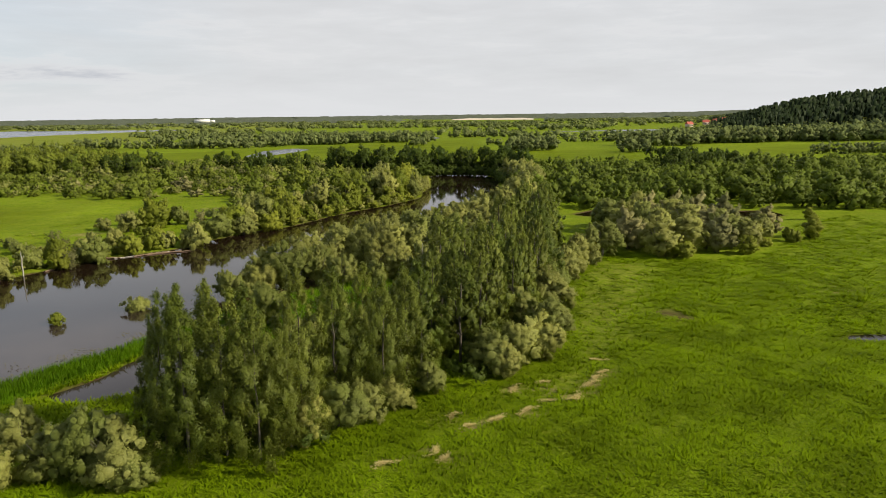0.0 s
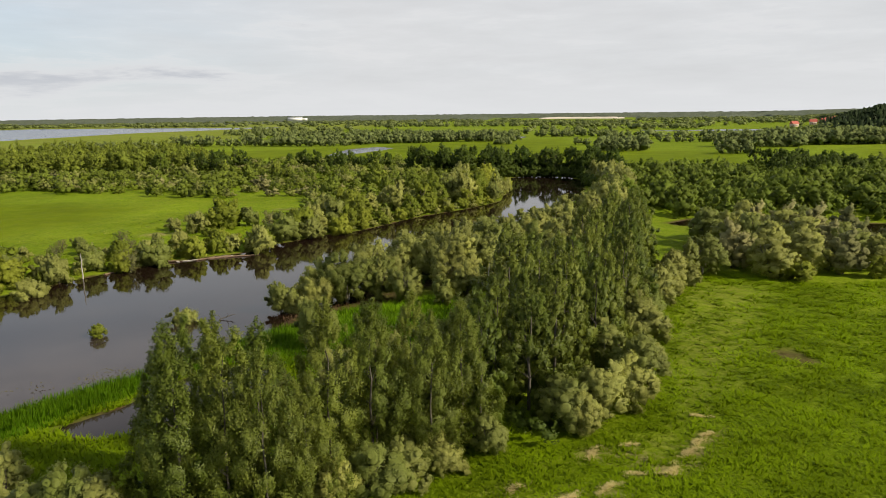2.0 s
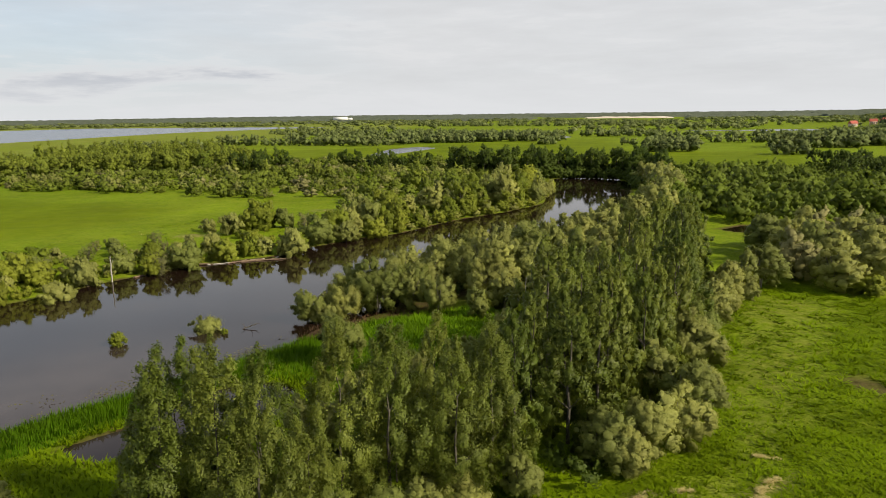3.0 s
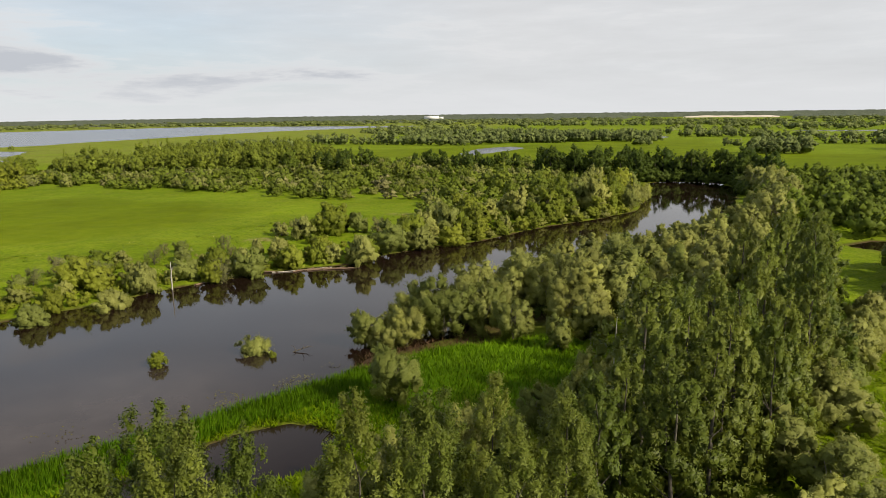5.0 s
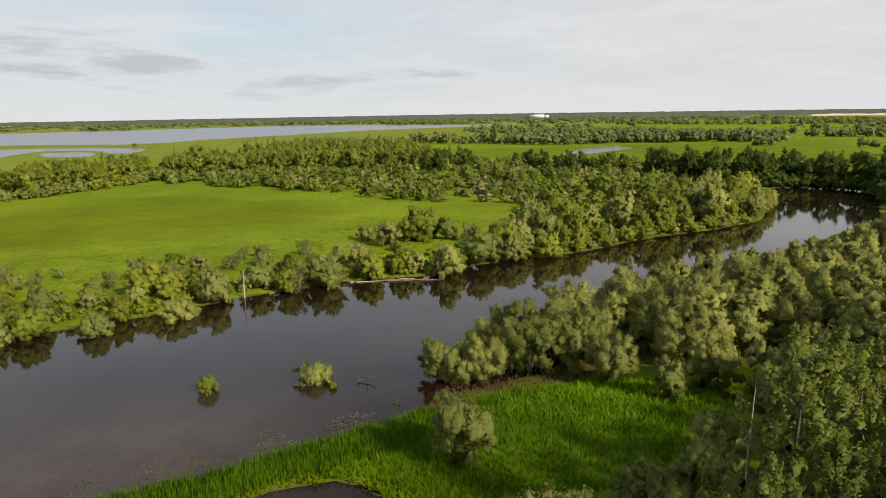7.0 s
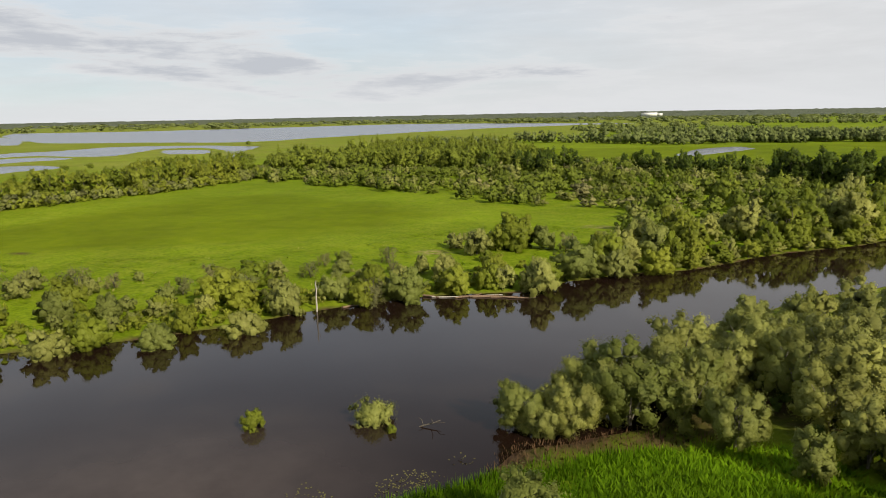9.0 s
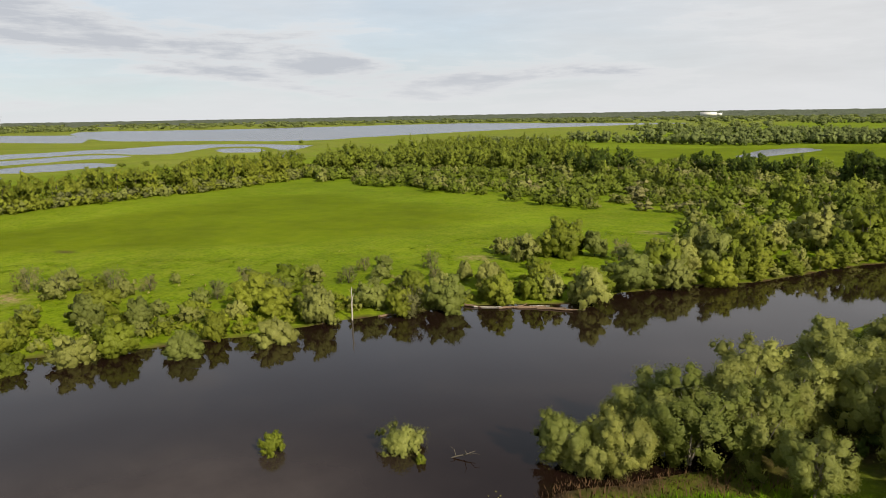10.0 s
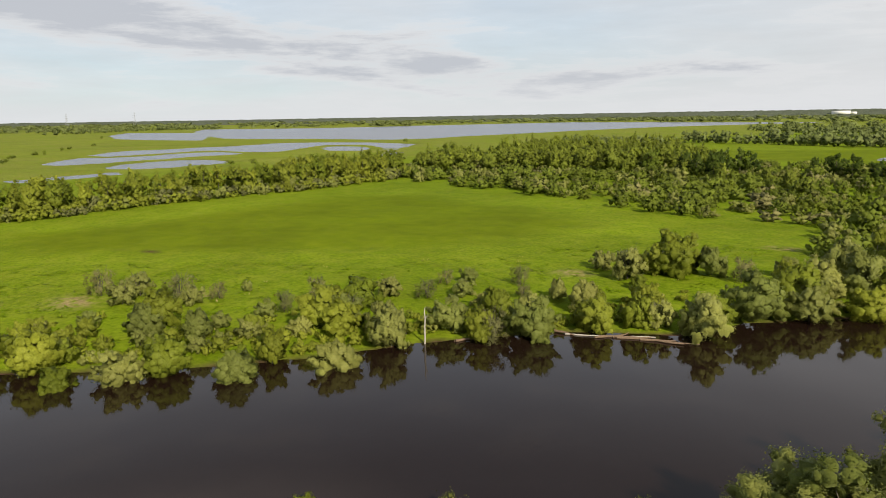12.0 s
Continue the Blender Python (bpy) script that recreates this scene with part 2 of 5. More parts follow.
def water_material():
    m, t, b, out = material("peaty_water")
    geo = t.nodes.new("ShaderNodeNewGeometry")
    silt = t.nodes.new("ShaderNodeAttribute")
    silt.attribute_name = "silt"
    cloud = node(t, "ShaderNodeTexNoise", Scale=0.25, Detail=5.0, Roughness=0.6)
    t.links.new(geo.outputs["Position"], cloud.inputs[0])
    xyz = t.nodes.new("ShaderNodeSeparateXYZ")
    t.links.new(geo.outputs["Position"], xyz.inputs[0])
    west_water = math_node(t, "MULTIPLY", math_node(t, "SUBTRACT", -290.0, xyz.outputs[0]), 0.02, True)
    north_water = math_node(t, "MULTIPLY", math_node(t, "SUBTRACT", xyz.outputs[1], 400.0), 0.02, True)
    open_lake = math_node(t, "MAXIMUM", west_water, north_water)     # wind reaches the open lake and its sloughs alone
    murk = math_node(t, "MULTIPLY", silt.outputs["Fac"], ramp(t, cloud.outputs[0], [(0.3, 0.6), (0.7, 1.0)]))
    # the open lake's pale blue paints in sky reflected by its waves
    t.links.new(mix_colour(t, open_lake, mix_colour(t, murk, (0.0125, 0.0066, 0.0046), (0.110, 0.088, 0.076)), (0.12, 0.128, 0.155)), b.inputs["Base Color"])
    b.inputs["IOR"].default_value = 1.33
    b.inputs["Specular IOR Level"].default_value = 0.5
    t.links.new(math_node(t, "ADD", math_node(t, "MULTIPLY", open_lake, 0.20), 0.045), b.inputs["Roughness"])
    mp = t.nodes.new("ShaderNodeMapping")
    mp.inputs["Scale"].default_value = (1.0, 0.55, 1.0)
    mp.inputs["Rotation"].default_value = (0, 0, 0.6)
    t.links.new(geo.outputs["Position"], mp.inputs[0])
    small = node(t, "ShaderNodeTexNoise", Scale=1.7, Detail=3.0)
    t.links.new(mp.outputs[0], small.inputs[0])
    calm = node(t, "ShaderNodeTexNoise", Scale=0.035, Detail=3.0)
    t.links.new(geo.outputs["Position"], calm.inputs[0])
    ripple = math_node(t, "MULTIPLY", small.outputs[0], ramp(t, calm.outputs[0], [(0.4, 0.25), (0.65, 1.0)]))
    bp = node(t, "ShaderNodeBump", Strength=0.10, Distance=0.12)
    t.links.new(math_node(t, "ADD", math_node(t, "MULTIPLY", open_lake, 0.9), 0.04), bp.inputs["Strength"])
    t.links.new(ripple, bp.inputs["Height"])
    t.links.new(bp.outputs[0], b.inputs["Normal"])
    return m


GROUND, WATER = ground_material(), water_material()

# ---- the plan ----
rng = np.random.default_rng(7)
RIVER = [(-260, -120), (-200, -40), (-150, 10), (-115, 45), (-97, 66), (-88, 77), (-80, 86.5), (-76.5, 93), (-73, 99), (-69, 110), (-65, 117),
         (-60, 125), (-54, 130), (-49.5, 134), (-48, 142), (-42.5, 150), (-35, 159), (-30, 170), (-25, 181), (-15.5, 194), (-6.5, 212), (-5, 242),
         (-7.5, 272), (-7, 287), (1, 292), (17, 289), (22, 271), (17, 222), (7, 197), (-1, 174), (-9, 163), (-17, 150), (-25, 130), (-24, 112),
         (-21, 102), (-24, 97), (-28.5, 92), (-28.3, 87), (-31, 82), (-34, 77), (-36.5, 72), (-40, 67.5), (-43, 63), (-52, 50), (-62, 34), (-90, -8),
         (-130, -60), (-180, -140)]
BACKWATER = [(-37, 59.5), (-34, 64), (-32.6, 68.5), (-31.2, 72.2), (-27, 75.3), (-23.6, 74), (-22.3, 69), (-25, 65), (-27.3, 61.5), (-32.5, 58.2)]
CREEK = [(33, 172), (38, 178), (50, 178), (62, 174), (74, 174), (81, 175), (83, 168), (76, 159), (71, 162), (64, 167), (50, 171), (38, 168)]
PUDDLE = [(44.2, 73.2), (46, 74.6), (49, 74.8), (51.5, 74.3), (51, 73.3), (47.5, 72.8)]
LAKE = [(-986, 478), (-802, 423), (-747, 432), (-675, 469), (-578, 502), (-570, 541), (-588, 589), (-600, 694), (-616, 823), (-640, 1050), (-590, 1300), (-520, 1480),
        (-600, 1560), (-900, 1570), (-1210, 1580), (-1260, 1180), (-1300, 850), (-1480, 690), (-1250, 570)]
BAY = [(-1123, 389), (-1300, 474), (-1160, 528), (-927, 452), (-766, 375), (-818, 356), (-924, 340)]
SLOUGH = [(-534, 202), (-571, 228), (-584, 249), (-578, 273), (-590, 299), (-588, 336), (-615, 394), (-596, 420), (-554, 444), (-483, 450), (-425, 383), (-390, 351),
          (-438, 385), (-487, 410), (-507, 410), (-533, 382), (-487, 333), (-463, 302), (-489, 293), (-526, 288), (-528, 267), (-518, 247), (-513, 225), (-508, 205)]
SLOUGH_EAST = [(-453, 155), (-485, 173), (-507, 191), (-490, 204), (-490, 222), (-499, 243), (-507, 263), (-504, 278), (-470, 284), (-456, 269), (-457, 257), (-457, 242),
               (-448, 221), (-445, 203), (-437, 185), (-433, 166), (-436, 158)]
SLOUGH_SOUTH = [(-386, 168), (-411, 183), (-422, 202), (-424, 219), (-420, 234), (-399, 237), (-379, 229), (-373, 217), (-375, 206), (-368, 192), (-372, 179)]
POOL = [(-481, 357), (-505, 381), (-480, 391), (-444, 371), (-423, 347), (-441, 339)]
INLET = [(-353, 317), (-398, 356), (-385, 356), (-356, 329), (-309, 288), (-327, 297)]
CHANNEL = [(-348, 118), (-345, 129), (-350, 138), (-353, 150), (-360, 167), (-343, 163), (-338, 149), (-335, 135), (-330, 126), (-334, 118)]
MERE = [(-127, 450), (-133, 522), (-124, 548), (-115, 556), (-102, 534), (-104, 508), (-111, 473), (-115, 440)]
FAR_MERE = [(140, 1000), (170, 960), (420, 930), (440, 990), (280, 1040)]
FAR_RIVER = [(-12, 800), (-28, 700), (-20, 690), (2, 790)]
WATERS = [RIVER, BACKWATER, CREEK, PUDDLE, LAKE, BAY, SLOUGH, SLOUGH_EAST, SLOUGH_SOUTH, POOL, INLET, CHANNEL, MERE, FAR_MERE, FAR_RIVER]


SHOALS = [(-48.2, 83.3), (-40.8, 89.4), (-38.2, 88.7), (-36.4, 91.0), (-30.3, 94.7), (-26.1, 96.6), (-26.4, 100.8), (-23.5, 107)]


def inside(poly, x, y):
    c = np.zeros(np.shape(x), bool)
    for (x0, y0), (x1, y1) in zip(poly, poly[1:] + poly[:1]):
        c ^= ((y0 > y) != (y1 > y)) & (x < (x1 - x0) * (y - y0) / ((y1 - y0) or 1e-9) + x0)
    return c


def distance(poly, x, y, closed=True):
    d = np.full(np.shape(x), 1e9)
    for (x0, y0), (x1, y1) in zip(poly, poly[1:] + (poly[:1] if closed else [])):
        ex, ey = x1 - x0, y1 - y0
        s = np.clip(((x - x0) * ex + (y - y0) * ey) / (ex * ex + ey * ey + 1e-9), 0, 1)
        d = np.minimum(d, np.hypot(x - x0 - s * ex, y - y0 - s * ey))
    return d


def smooth(v):
    v = np.clip(v, 0, 1)
    return v * v * (3 - 2 * v)


def wobble(x, y, size, seed):
    """Cheap smooth noise in about -1..1."""
    k = 2 * np.pi / size
    a, b, c = np.random.default_rng(seed).uniform(0, 6.28, 3)
    return (np.sin(k * x + 1.7 * np.sin(0.6 * k * y + a)) + np.sin(0.83 * k * y + 1.5 * np.sin(0.7 * k * x + b))
            + np.sin(1.63 * k * (0.6 * x - 0.8 * y) + c)) / 3


def shore(x, y):
    """Metres to the nearest water's edge, negative in the water."""
    best = np.full(np.shape(x), 1e9)
    for poly in WATERS:
        d = distance(poly, x, y)
        best = np.minimum(best, np.where(inside(poly, x, y), -d, d))
    far = np.clip(np.hypot(x, y) / 400, 0.25, 3)
    return best + wobble(x, y, 9, 1) * 0.55 * far + wobble(x, y, 3.1, 2) * 0.25


def height(x, y):
    s = shore(x, y)
    land = 0.12 + 0.75 * smooth(s / 14) + 0.16 * wobble(x, y, 17, 3) * smooth(s / 8) + 0.07 * wobble(x, y, 4.3, 4) * smooth(s / 4)
    z = np.where(s > 0, np.minimum(land, 0.02 + s * 0.28), np.maximum(s * 0.3, -2.0))
    for sx, sy in SHOALS:
        z = np.maximum(z, -0.22 - (np.hypot(x - sx, y - sy) / 3) ** 2)
    r, a = np.hypot(x, y), np.degrees(np.arctan2(x, y))
    hill = 41 * smooth((a - 17) / 18) * smooth((r - 520) / 620) * (1 - 0.35 * smooth((r - 1500) / 1500)) * smooth((110 - a) / 30)
    hill = hill + 13 * smooth((r - 2400) / 2000) * smooth((a + 75) / 60)
    return z + hill * (1 + 0.12 * wobble(x, y, 340, 5))


# ---- mesh helpers ----
def mesh_of(name, verts, faces, mat, smooth_shade=False, normals=None):
    """A mesh from an array of corners and an array of faces that all have the same number of corners."""
    verts, faces = np.asarray(verts, np.float32), np.asarray(faces, np.int32)
    me = bpy.data.meshes.new(name)
    me.vertices.add(len(verts))
    me.vertices.foreach_set("co", verts.ravel())
    me.loops.add(faces.size)
    me.loops.foreach_set("vertex_index", faces.ravel())
    me.polygons.add(len(faces))
    me.polygons.foreach_set("loop_start", np.arange(0, faces.size, faces.shape[1], dtype=np.int32))
    me.update(calc_edges=True)
    if smooth_shade or normals is not None:
        me.polygons.foreach_set("use_smooth", np.ones(len(faces), bool))
    if normals is not None:
        me.normals_split_custom_set_from_vertices(np.asarray(normals, np.float32))
    me.materials.append(mat)
    return me


def part(name, me, parent, label=""):
    ob = new(name, me)
    ob.parent = parent
    return tagged(ob, label)


def unit(v):
    return v / (np.linalg.norm(v, axis=1, keepdims=True) + 1e-9)


def leaves(r, at, out, length, width, loose=0.7, upward=0.25, rise=0.0, soft=0.55):
    """One pointed leaf spray at each point, facing roughly outwards; its shading leans towards the clump's roundness."""
    n = len(at)
    face = unit(out * 0.8 + r.normal(0, loose, (n, 3)) + (0, 0, upward))
    face *= np.where((face * out).sum(1, keepdims=True) < 0, -1.0, 1.0)
    along = unit(np.cross(face, r.normal(0, 1, (n, 3))))
    along = unit(along + np.array((0.35, 0.15, 1.0)) * rise)
    side = unit(np.cross(face, along))
    k = r.uniform(0.6, 1.4, (n, 1))
    L, W = length * k * 0.5, width * k * 0.5
    v = np.stack([at - along * L - side * W, at - along * L * 0.7 + side * W, at + along * L], 1)[:, ::-1].reshape(-1, 3)
    shade = np.repeat(unit(out * soft + face * (1 - soft)), 3, axis=0)
    f = np.arange(3 * n).reshape(n, 3)
    a, b, c = v[f[:, 0]], v[f[:, 1]], v[f[:, 2]]
    turn = (np.cross(b - a, c - a) * out).sum(1) < 0
    f[turn] = f[turn][:, ::-1]
    return v, f, shade


def ball_of_triangles():
    """A round lump of twenty faces."""
    g = (1 + 5 ** 0.5) / 2
    v = unit(np.array([(-1, g, 0), (1, g, 0), (-1, -g, 0), (1, -g, 0), (0, -1, g), (0, 1, g), (0, -1, -g), (0, 1, -g), (g, 0, -1), (g, 0, 1), (-g, 0, -1), (-g, 0, 1)]))
    near = [[j for j in range(12) if j != i and np.linalg.norm(v[i] - v[j]) < 1.1] for i in range(12)]
    f = []
    for i in range(12):
        for j in near[i]:
            for k in near[i]:
                if i < j < k and k in near[j]:
                    up_ = np.dot(np.cross(v[j] - v[i], v[k] - v[i]), v[i]) > 0
                    f.append((i, j, k) if up_ else (i, k, j))
    return v, np.array(f)


BALL_V, BALL_F = ball_of_triangles()


OCTA_V = np.array([(1, 0, 0), (-1, 0, 0), (0, 1, 0), (0, -1, 0), (0, 0, 1), (0, 0, -1)], float)
OCTA_F = np.array([(0, 2, 4), (2, 1, 4), (1, 3, 4), (3, 0, 4), (2, 0, 5), (1, 2, 5), (3, 1, 5), (0, 3, 5)])


def leafy_crown(r, centres, radii, count, length, width, squash=1.1, loose=0.45, rise=0.2, soft=0.7, fill=0.72, fuzz=0.5, lump=0.45, sub=3, coarse=False):
    """A crown of boughs that break up into smaller clumps: closed inner foliage, leaf sprays over it, and looser sprays that fray the outline."""
    mid = centres.mean(0) * (1, 1, 0.85)
    shape = np.array((1, 1, squash))
    if sub:
        d = unit(r.normal(0, 1, (len(centres) * sub, 3)) + 0.7 * np.repeat(unit(centres - mid + 1e-6), sub, 0) + (0, 0, 0.35))
        big = np.repeat(radii, sub)
        small = np.repeat(centres, sub, 0) + d * (big * r.uniform(0.55, 0.95, len(big)))[:, None] * shape
        centres = np.concatenate([centres, small])
        radii = np.concatenate([radii * 0.80, big * r.uniform(0.28, 0.62, len(big))])
    bv, bf = (OCTA_V, OCTA_F) if coarse else (BALL_V, BALL_F)
    n = len(centres)
    jit = 1 + r.normal(0, 0.16, (n, len(bv), 1))
    core = (centres[:, None] + bv[None] * jit * (radii * fill)[:, None, None] * shape).reshape(-1, 3)
    cf = (bf[None] + (np.arange(n) * len(bv))[:, None, None]).reshape(-1, 3)
    cn = unit(lump * np.tile(bv, (n, 1)) + 0.75 * unit(core - mid) + r.normal(0, 0.25, core.shape))
    w = radii ** 1.6
    pick = r.choice(n, count, p=w / w.sum())
    d = unit(r.normal(0, 1, (count, 3)) + 0.6 * unit((centres[pick] - mid) + 1e-6) + (0, 0, 0.2))
    reach = np.where(r.uniform(0, 1, count) < 0.55, r.uniform(fill, 1.1, count), r.uniform(0.9, 1.0 + fuzz, count))
    at = centres[pick] + d * (radii[pick] * reach)[:, None] * shape
    out = unit(lump * d + 0.75 * unit((at - mid) * (1, 1, 0.8)) + (0, 0, 0.12))
    lv, lf, ln = leaves(r, at, out, length, width, loose, 0.2, rise, soft)
    return np.concatenate([core, lv]), np.concatenate([cf, lf + len(core)]), np.concatenate([cn, ln])


def tube(points, radii, sides=6):
    """A tapering round limb along points."""
    points, ring = np.asarray(points, float), []
    t = np.gradient(points, axis=0)
    t = unit(t)
    ref = np.array([0.3, 0.9, 0.2])
    for p, d, rad in zip(points, t, radii):
        a = np.cross(d, ref)
        a /= np.linalg.norm(a) + 1e-9
        b = np.cross(d, a)
        ang = np.linspace(0, 2 * np.pi, sides, endpoint=False)
        ring.append(p + rad * (np.cos(ang)[:, None] * a + np.sin(ang)[:, None] * b))
    v = np.concatenate(ring)
    f = [(i * sides + j, i * sides + (j + 1) % sides, (i + 1) * sides + (j + 1) % sides, (i + 1) * sides + j)
         for i in range(len(points) - 1) for j in range(sides)]
    return v, np.array(f)


def join(pieces):
    vs, fs, n = [], [], 0
    for v, f in pieces:
        vs.append(v)
        fs.append(np.asarray(f) + n)
        n += len(v)
    return np.concatenate(vs), np.concatenate(fs)


def limbs(r, stems, height_m, spread, girth, branches):
    """Stems from one foot, each with branches that reach into the crown."""
    out = []
    for s in range(stems):
        a = r.uniform(0, 6.28)
        lean = (0.0 if stems == 1 else 1.0) * r.uniform(0.3, 1.0) * spread
        z = np.linspace(-0.3, height_m * r.uniform(0.8, 0.97), 7)
        q = np.clip(z / height_m, 0, 1)
        wob = r.normal(0, 0.05 * height_m ** 0.5, (7, 2)) * q[:, None]
        pts = np.stack([np.cos(a) * lean * q ** 1.3 + wob[:, 0], np.sin(a) * lean * q ** 1.3 + wob[:, 1], z], 1)
        rad = girth * (1 - 0.9 * q) * r.uniform(0.7, 1.0)
        out.append(tube(pts, rad, 6))
        for _ in range(branches):
            i = r.integers(2, 6)
            b = r.uniform(0, 6.28)
            reach = spread * r.uniform(0.4, 0.85) * (1.15 - q[i])
            d = np.array([np.cos(b), np.sin(b), r.uniform(0.5, 1.1)])
            s3 = np.linspace(0, 1, 4)[:, None]
            bp = pts[i] + s3 * d * reach + (0, 0, 0.25) * s3 ** 2 * reach
            out.append(tube(bp, rad[i] * 0.5 * np.array([1, 0.7, 0.45, 0.15]), 4))
    return join(out)


def poplar_shape(r, h=12.0, count=11000, leaf=0.22, wide=1.0, n=80, lobe=1.0, slim=0.5, fill=0.72, sub=2, coarse=False):
    """A tall tree with an uneven, upright, pointed crown built of leafy boughs."""
    z = h * (0.07 + 0.80 * (np.arange(n) + r.uniform(0, 1, n)) / n)
    q = z / h
    prof = wide * h * 0.185 * np.sin(np.pi * np.clip(q * 0.76 + 0.20, 0, 1)) ** 0.75 * (1.30 - 0.72 * q)
    a = np.arange(n) * 2.4 + r.uniform(-0.5, 0.5, n)
    lobes = 1 + 0.30 * np.sin(3 * a + 5 * q + r.uniform(0, 6)) + r.normal(0, 0.14, n)
    rad = prof * lobes * r.uniform(0.40, 1.0, n) ** 0.5
    c = np.stack([np.cos(a) * rad, np.sin(a) * rad, z], 1)
    radii = lobe * r.uniform(0.30, 0.66, n) * (1.12 - 0.55 * q) * h / 12
    tops = np.array([[r.normal(0, 0.03) * h, r.normal(0, 0.03) * h, h * k] for k in (0.84, 0.88, 0.92, 0.96)])
    c, radii = np.concatenate([c, tops]), np.concatenate([radii, h / 12 * np.array([0.55, 0.45, 0.36, 0.26])])
    return leafy_crown(r, c, radii, count, leaf, leaf * slim, 1.4 if coarse else 1.6, 0.5, 0.6, 0.70, fill, 0.65, 0.5, sub, coarse)


def willow_shape(r, h=7.0, w=5.0, count=4600, leaf=0.26, ragged=0.3, skirt=0.16, plumes=0, k=6, fill=0.78, lobe=1.0, fuzz=0.45, slim=0.65, lump=0.45, sub=3, coarse=False):
    """A broad bush willow: several rounded plumes side by side, leafy nearly to the ground."""
    cs, rs = [], []
    m = plumes or r.integers(5, 8)
    for i in range(m):
        a, d = 6.28 * (i + r.uniform(-0.3, 0.3)) / m, w * 0.34 * r.uniform(0.35, 1.0)
        top = h * r.uniform(0.62, 1.0) * (1.12 - 0.35 * d / (0.34 * w))
        px, py = np.cos(a) * d, np.sin(a) * d
        q = skirt + (0.86 - skirt) * (np.arange(k) + r.uniform(0.1, 0.9, k)) / k
        pr = w * 0.15 * np.sin(np.pi * np.clip(0.22 + 0.70 * q, 0, 1)) ** 0.7
        b = r.uniform(0, 6.28, k)
        rr = pr * r.uniform(0.3, 1.0, k)
        cs.append(np.stack([px * (0.7 + 0.5 * q) + np.cos(b) * rr, py * (0.7 + 0.5 * q) + np.sin(b) * rr, q * top], 1))
        rs.append(lobe * w * r.uniform(0.10, 0.16, k) * (1.0 - 0.08 * q))
    c, radii = np.concatenate(cs), np.concatenate(rs)
    c += r.normal(0, ragged * w * 0.06, c.shape)
    c[:, 2] = np.maximum(c[:, 2], radii * 0.7)
    return leafy_crown(r, c, radii, count, leaf, leaf * slim, 1.2, 0.42, 0.3, 0.82, fill, fuzz, lump, sub, coarse)


def mound_shape(r, h=4.0, w=5.0, count=4600, leaf=0.12, domes=4, k=13, lobe=1.0, sub=2, coarse=False, fill=0.80, fuzz=0.5, slim=0.7, top=1.0, lump=0.5):
    """A bush that grows as a few overlapping leafy domes, closed down to the ground."""
    cs, rs = [], []
    for i in range(domes):
        a, d = 6.28 * (i + r.uniform(-0.3, 0.3)) / domes, w * 0.20 * r.uniform(0.5, 1.3) * (domes > 1)
        dh, dw = h * r.uniform(0.66, 1.0), w * r.uniform(0.50, 0.72)
        if i == 0:
            d, dh = d * 0.4, h
        u = unit(r.normal(0, 1, (k, 3)) * (1, 1, 0.9) + (0, 0, 0.35))
        pos = u * (dw * 0.36, dw * 0.36, dh * 0.42) * r.uniform(0.75, 1.05, (k, 1))
        pos[:, :2] *= np.clip(1.15 - top * 0.45 * np.maximum(u[:, 2:3], 0), 0.4, 1.2)
        pos += (np.cos(a) * d, np.sin(a) * d, dh * 0.44)
        cs += [pos, np.array([(np.cos(a) * d, np.sin(a) * d, dh * 0.36)])]
        rs += [lobe * dw * r.uniform(0.15, 0.23, k), np.array([dw * 0.32])]
    c, radii = np.concatenate(cs), np.concatenate(rs)
    c[:, 2] = np.clip(c[:, 2], radii * 0.5, h - radii)
    return leafy_crown(r, c, radii, count, leaf, leaf * slim, 1.1, 0.42, 0.25, 0.82, fill, fuzz, lump, sub, coarse)


def tuft_shape(r, blades, h, spread, width, lean=0.6):
    """A tuft of arching blades."""
    a = r.uniform(0, 6.28, blades)
    o = np.stack([np.cos(a), np.sin(a), 0 * a], 1)
    base = o * r.uniform(0, spread, (blades, 1))
    tip = base + o * r.uniform(0.1, 0.9, (blades, 1)) * h * lean + np.array((0, 0, 1)) * h * r.uniform(0.55, 1.1, (blades, 1))
    side = np.stack([-np.sin(a), np.cos(a), 0 * a], 1) * width * 0.5
    v = np.stack([base + side, base - side, tip], 1).reshape(-1, 3)
    nrm = np.repeat(unit(-o * 0.15 + r.normal(0, 0.08, (blades, 3)) + (0, 0, 1.0)), 3, axis=0)
    return v, np.arange(3 * blades).reshape(blades, 3), nrm


def conifer_shape(r, h=16.0, tiers=6, sides=7):
    pieces = []
    for i in range(tiers):
        z0, z1 = h * (0.08 + 0.92 * i / tiers * 0.95), h * min(1.0, 0.08 + 0.92 * (i + 1.7) / tiers)
        w = h * 0.17 * (1 - i / tiers) ** 0.8 + 0.15
        ang = np.linspace(0, 2 * np.pi, sides, endpoint=False) + r.uniform(0, 1)
        ring = np.stack([np.cos(ang) * w * r.uniform(0.7, 1.2, sides), np.sin(ang) * w * r.uniform(0.7, 1.2, sides), z0 + r.uniform(-0.3, 0.3, sides)], 1)
        v = np.concatenate([ring, [[0, 0, z1]]])
        f = [(j, (j + 1) % sides, sides, sides) for j in range(sides)]
        pieces.append((v, np.array([(a, b, c, c) for a, b, c, _ in f])))
    v, f = join(pieces)
    return v, f[:, :3], unit(v * (1, 1, 0) + (0, 0, 0.25))


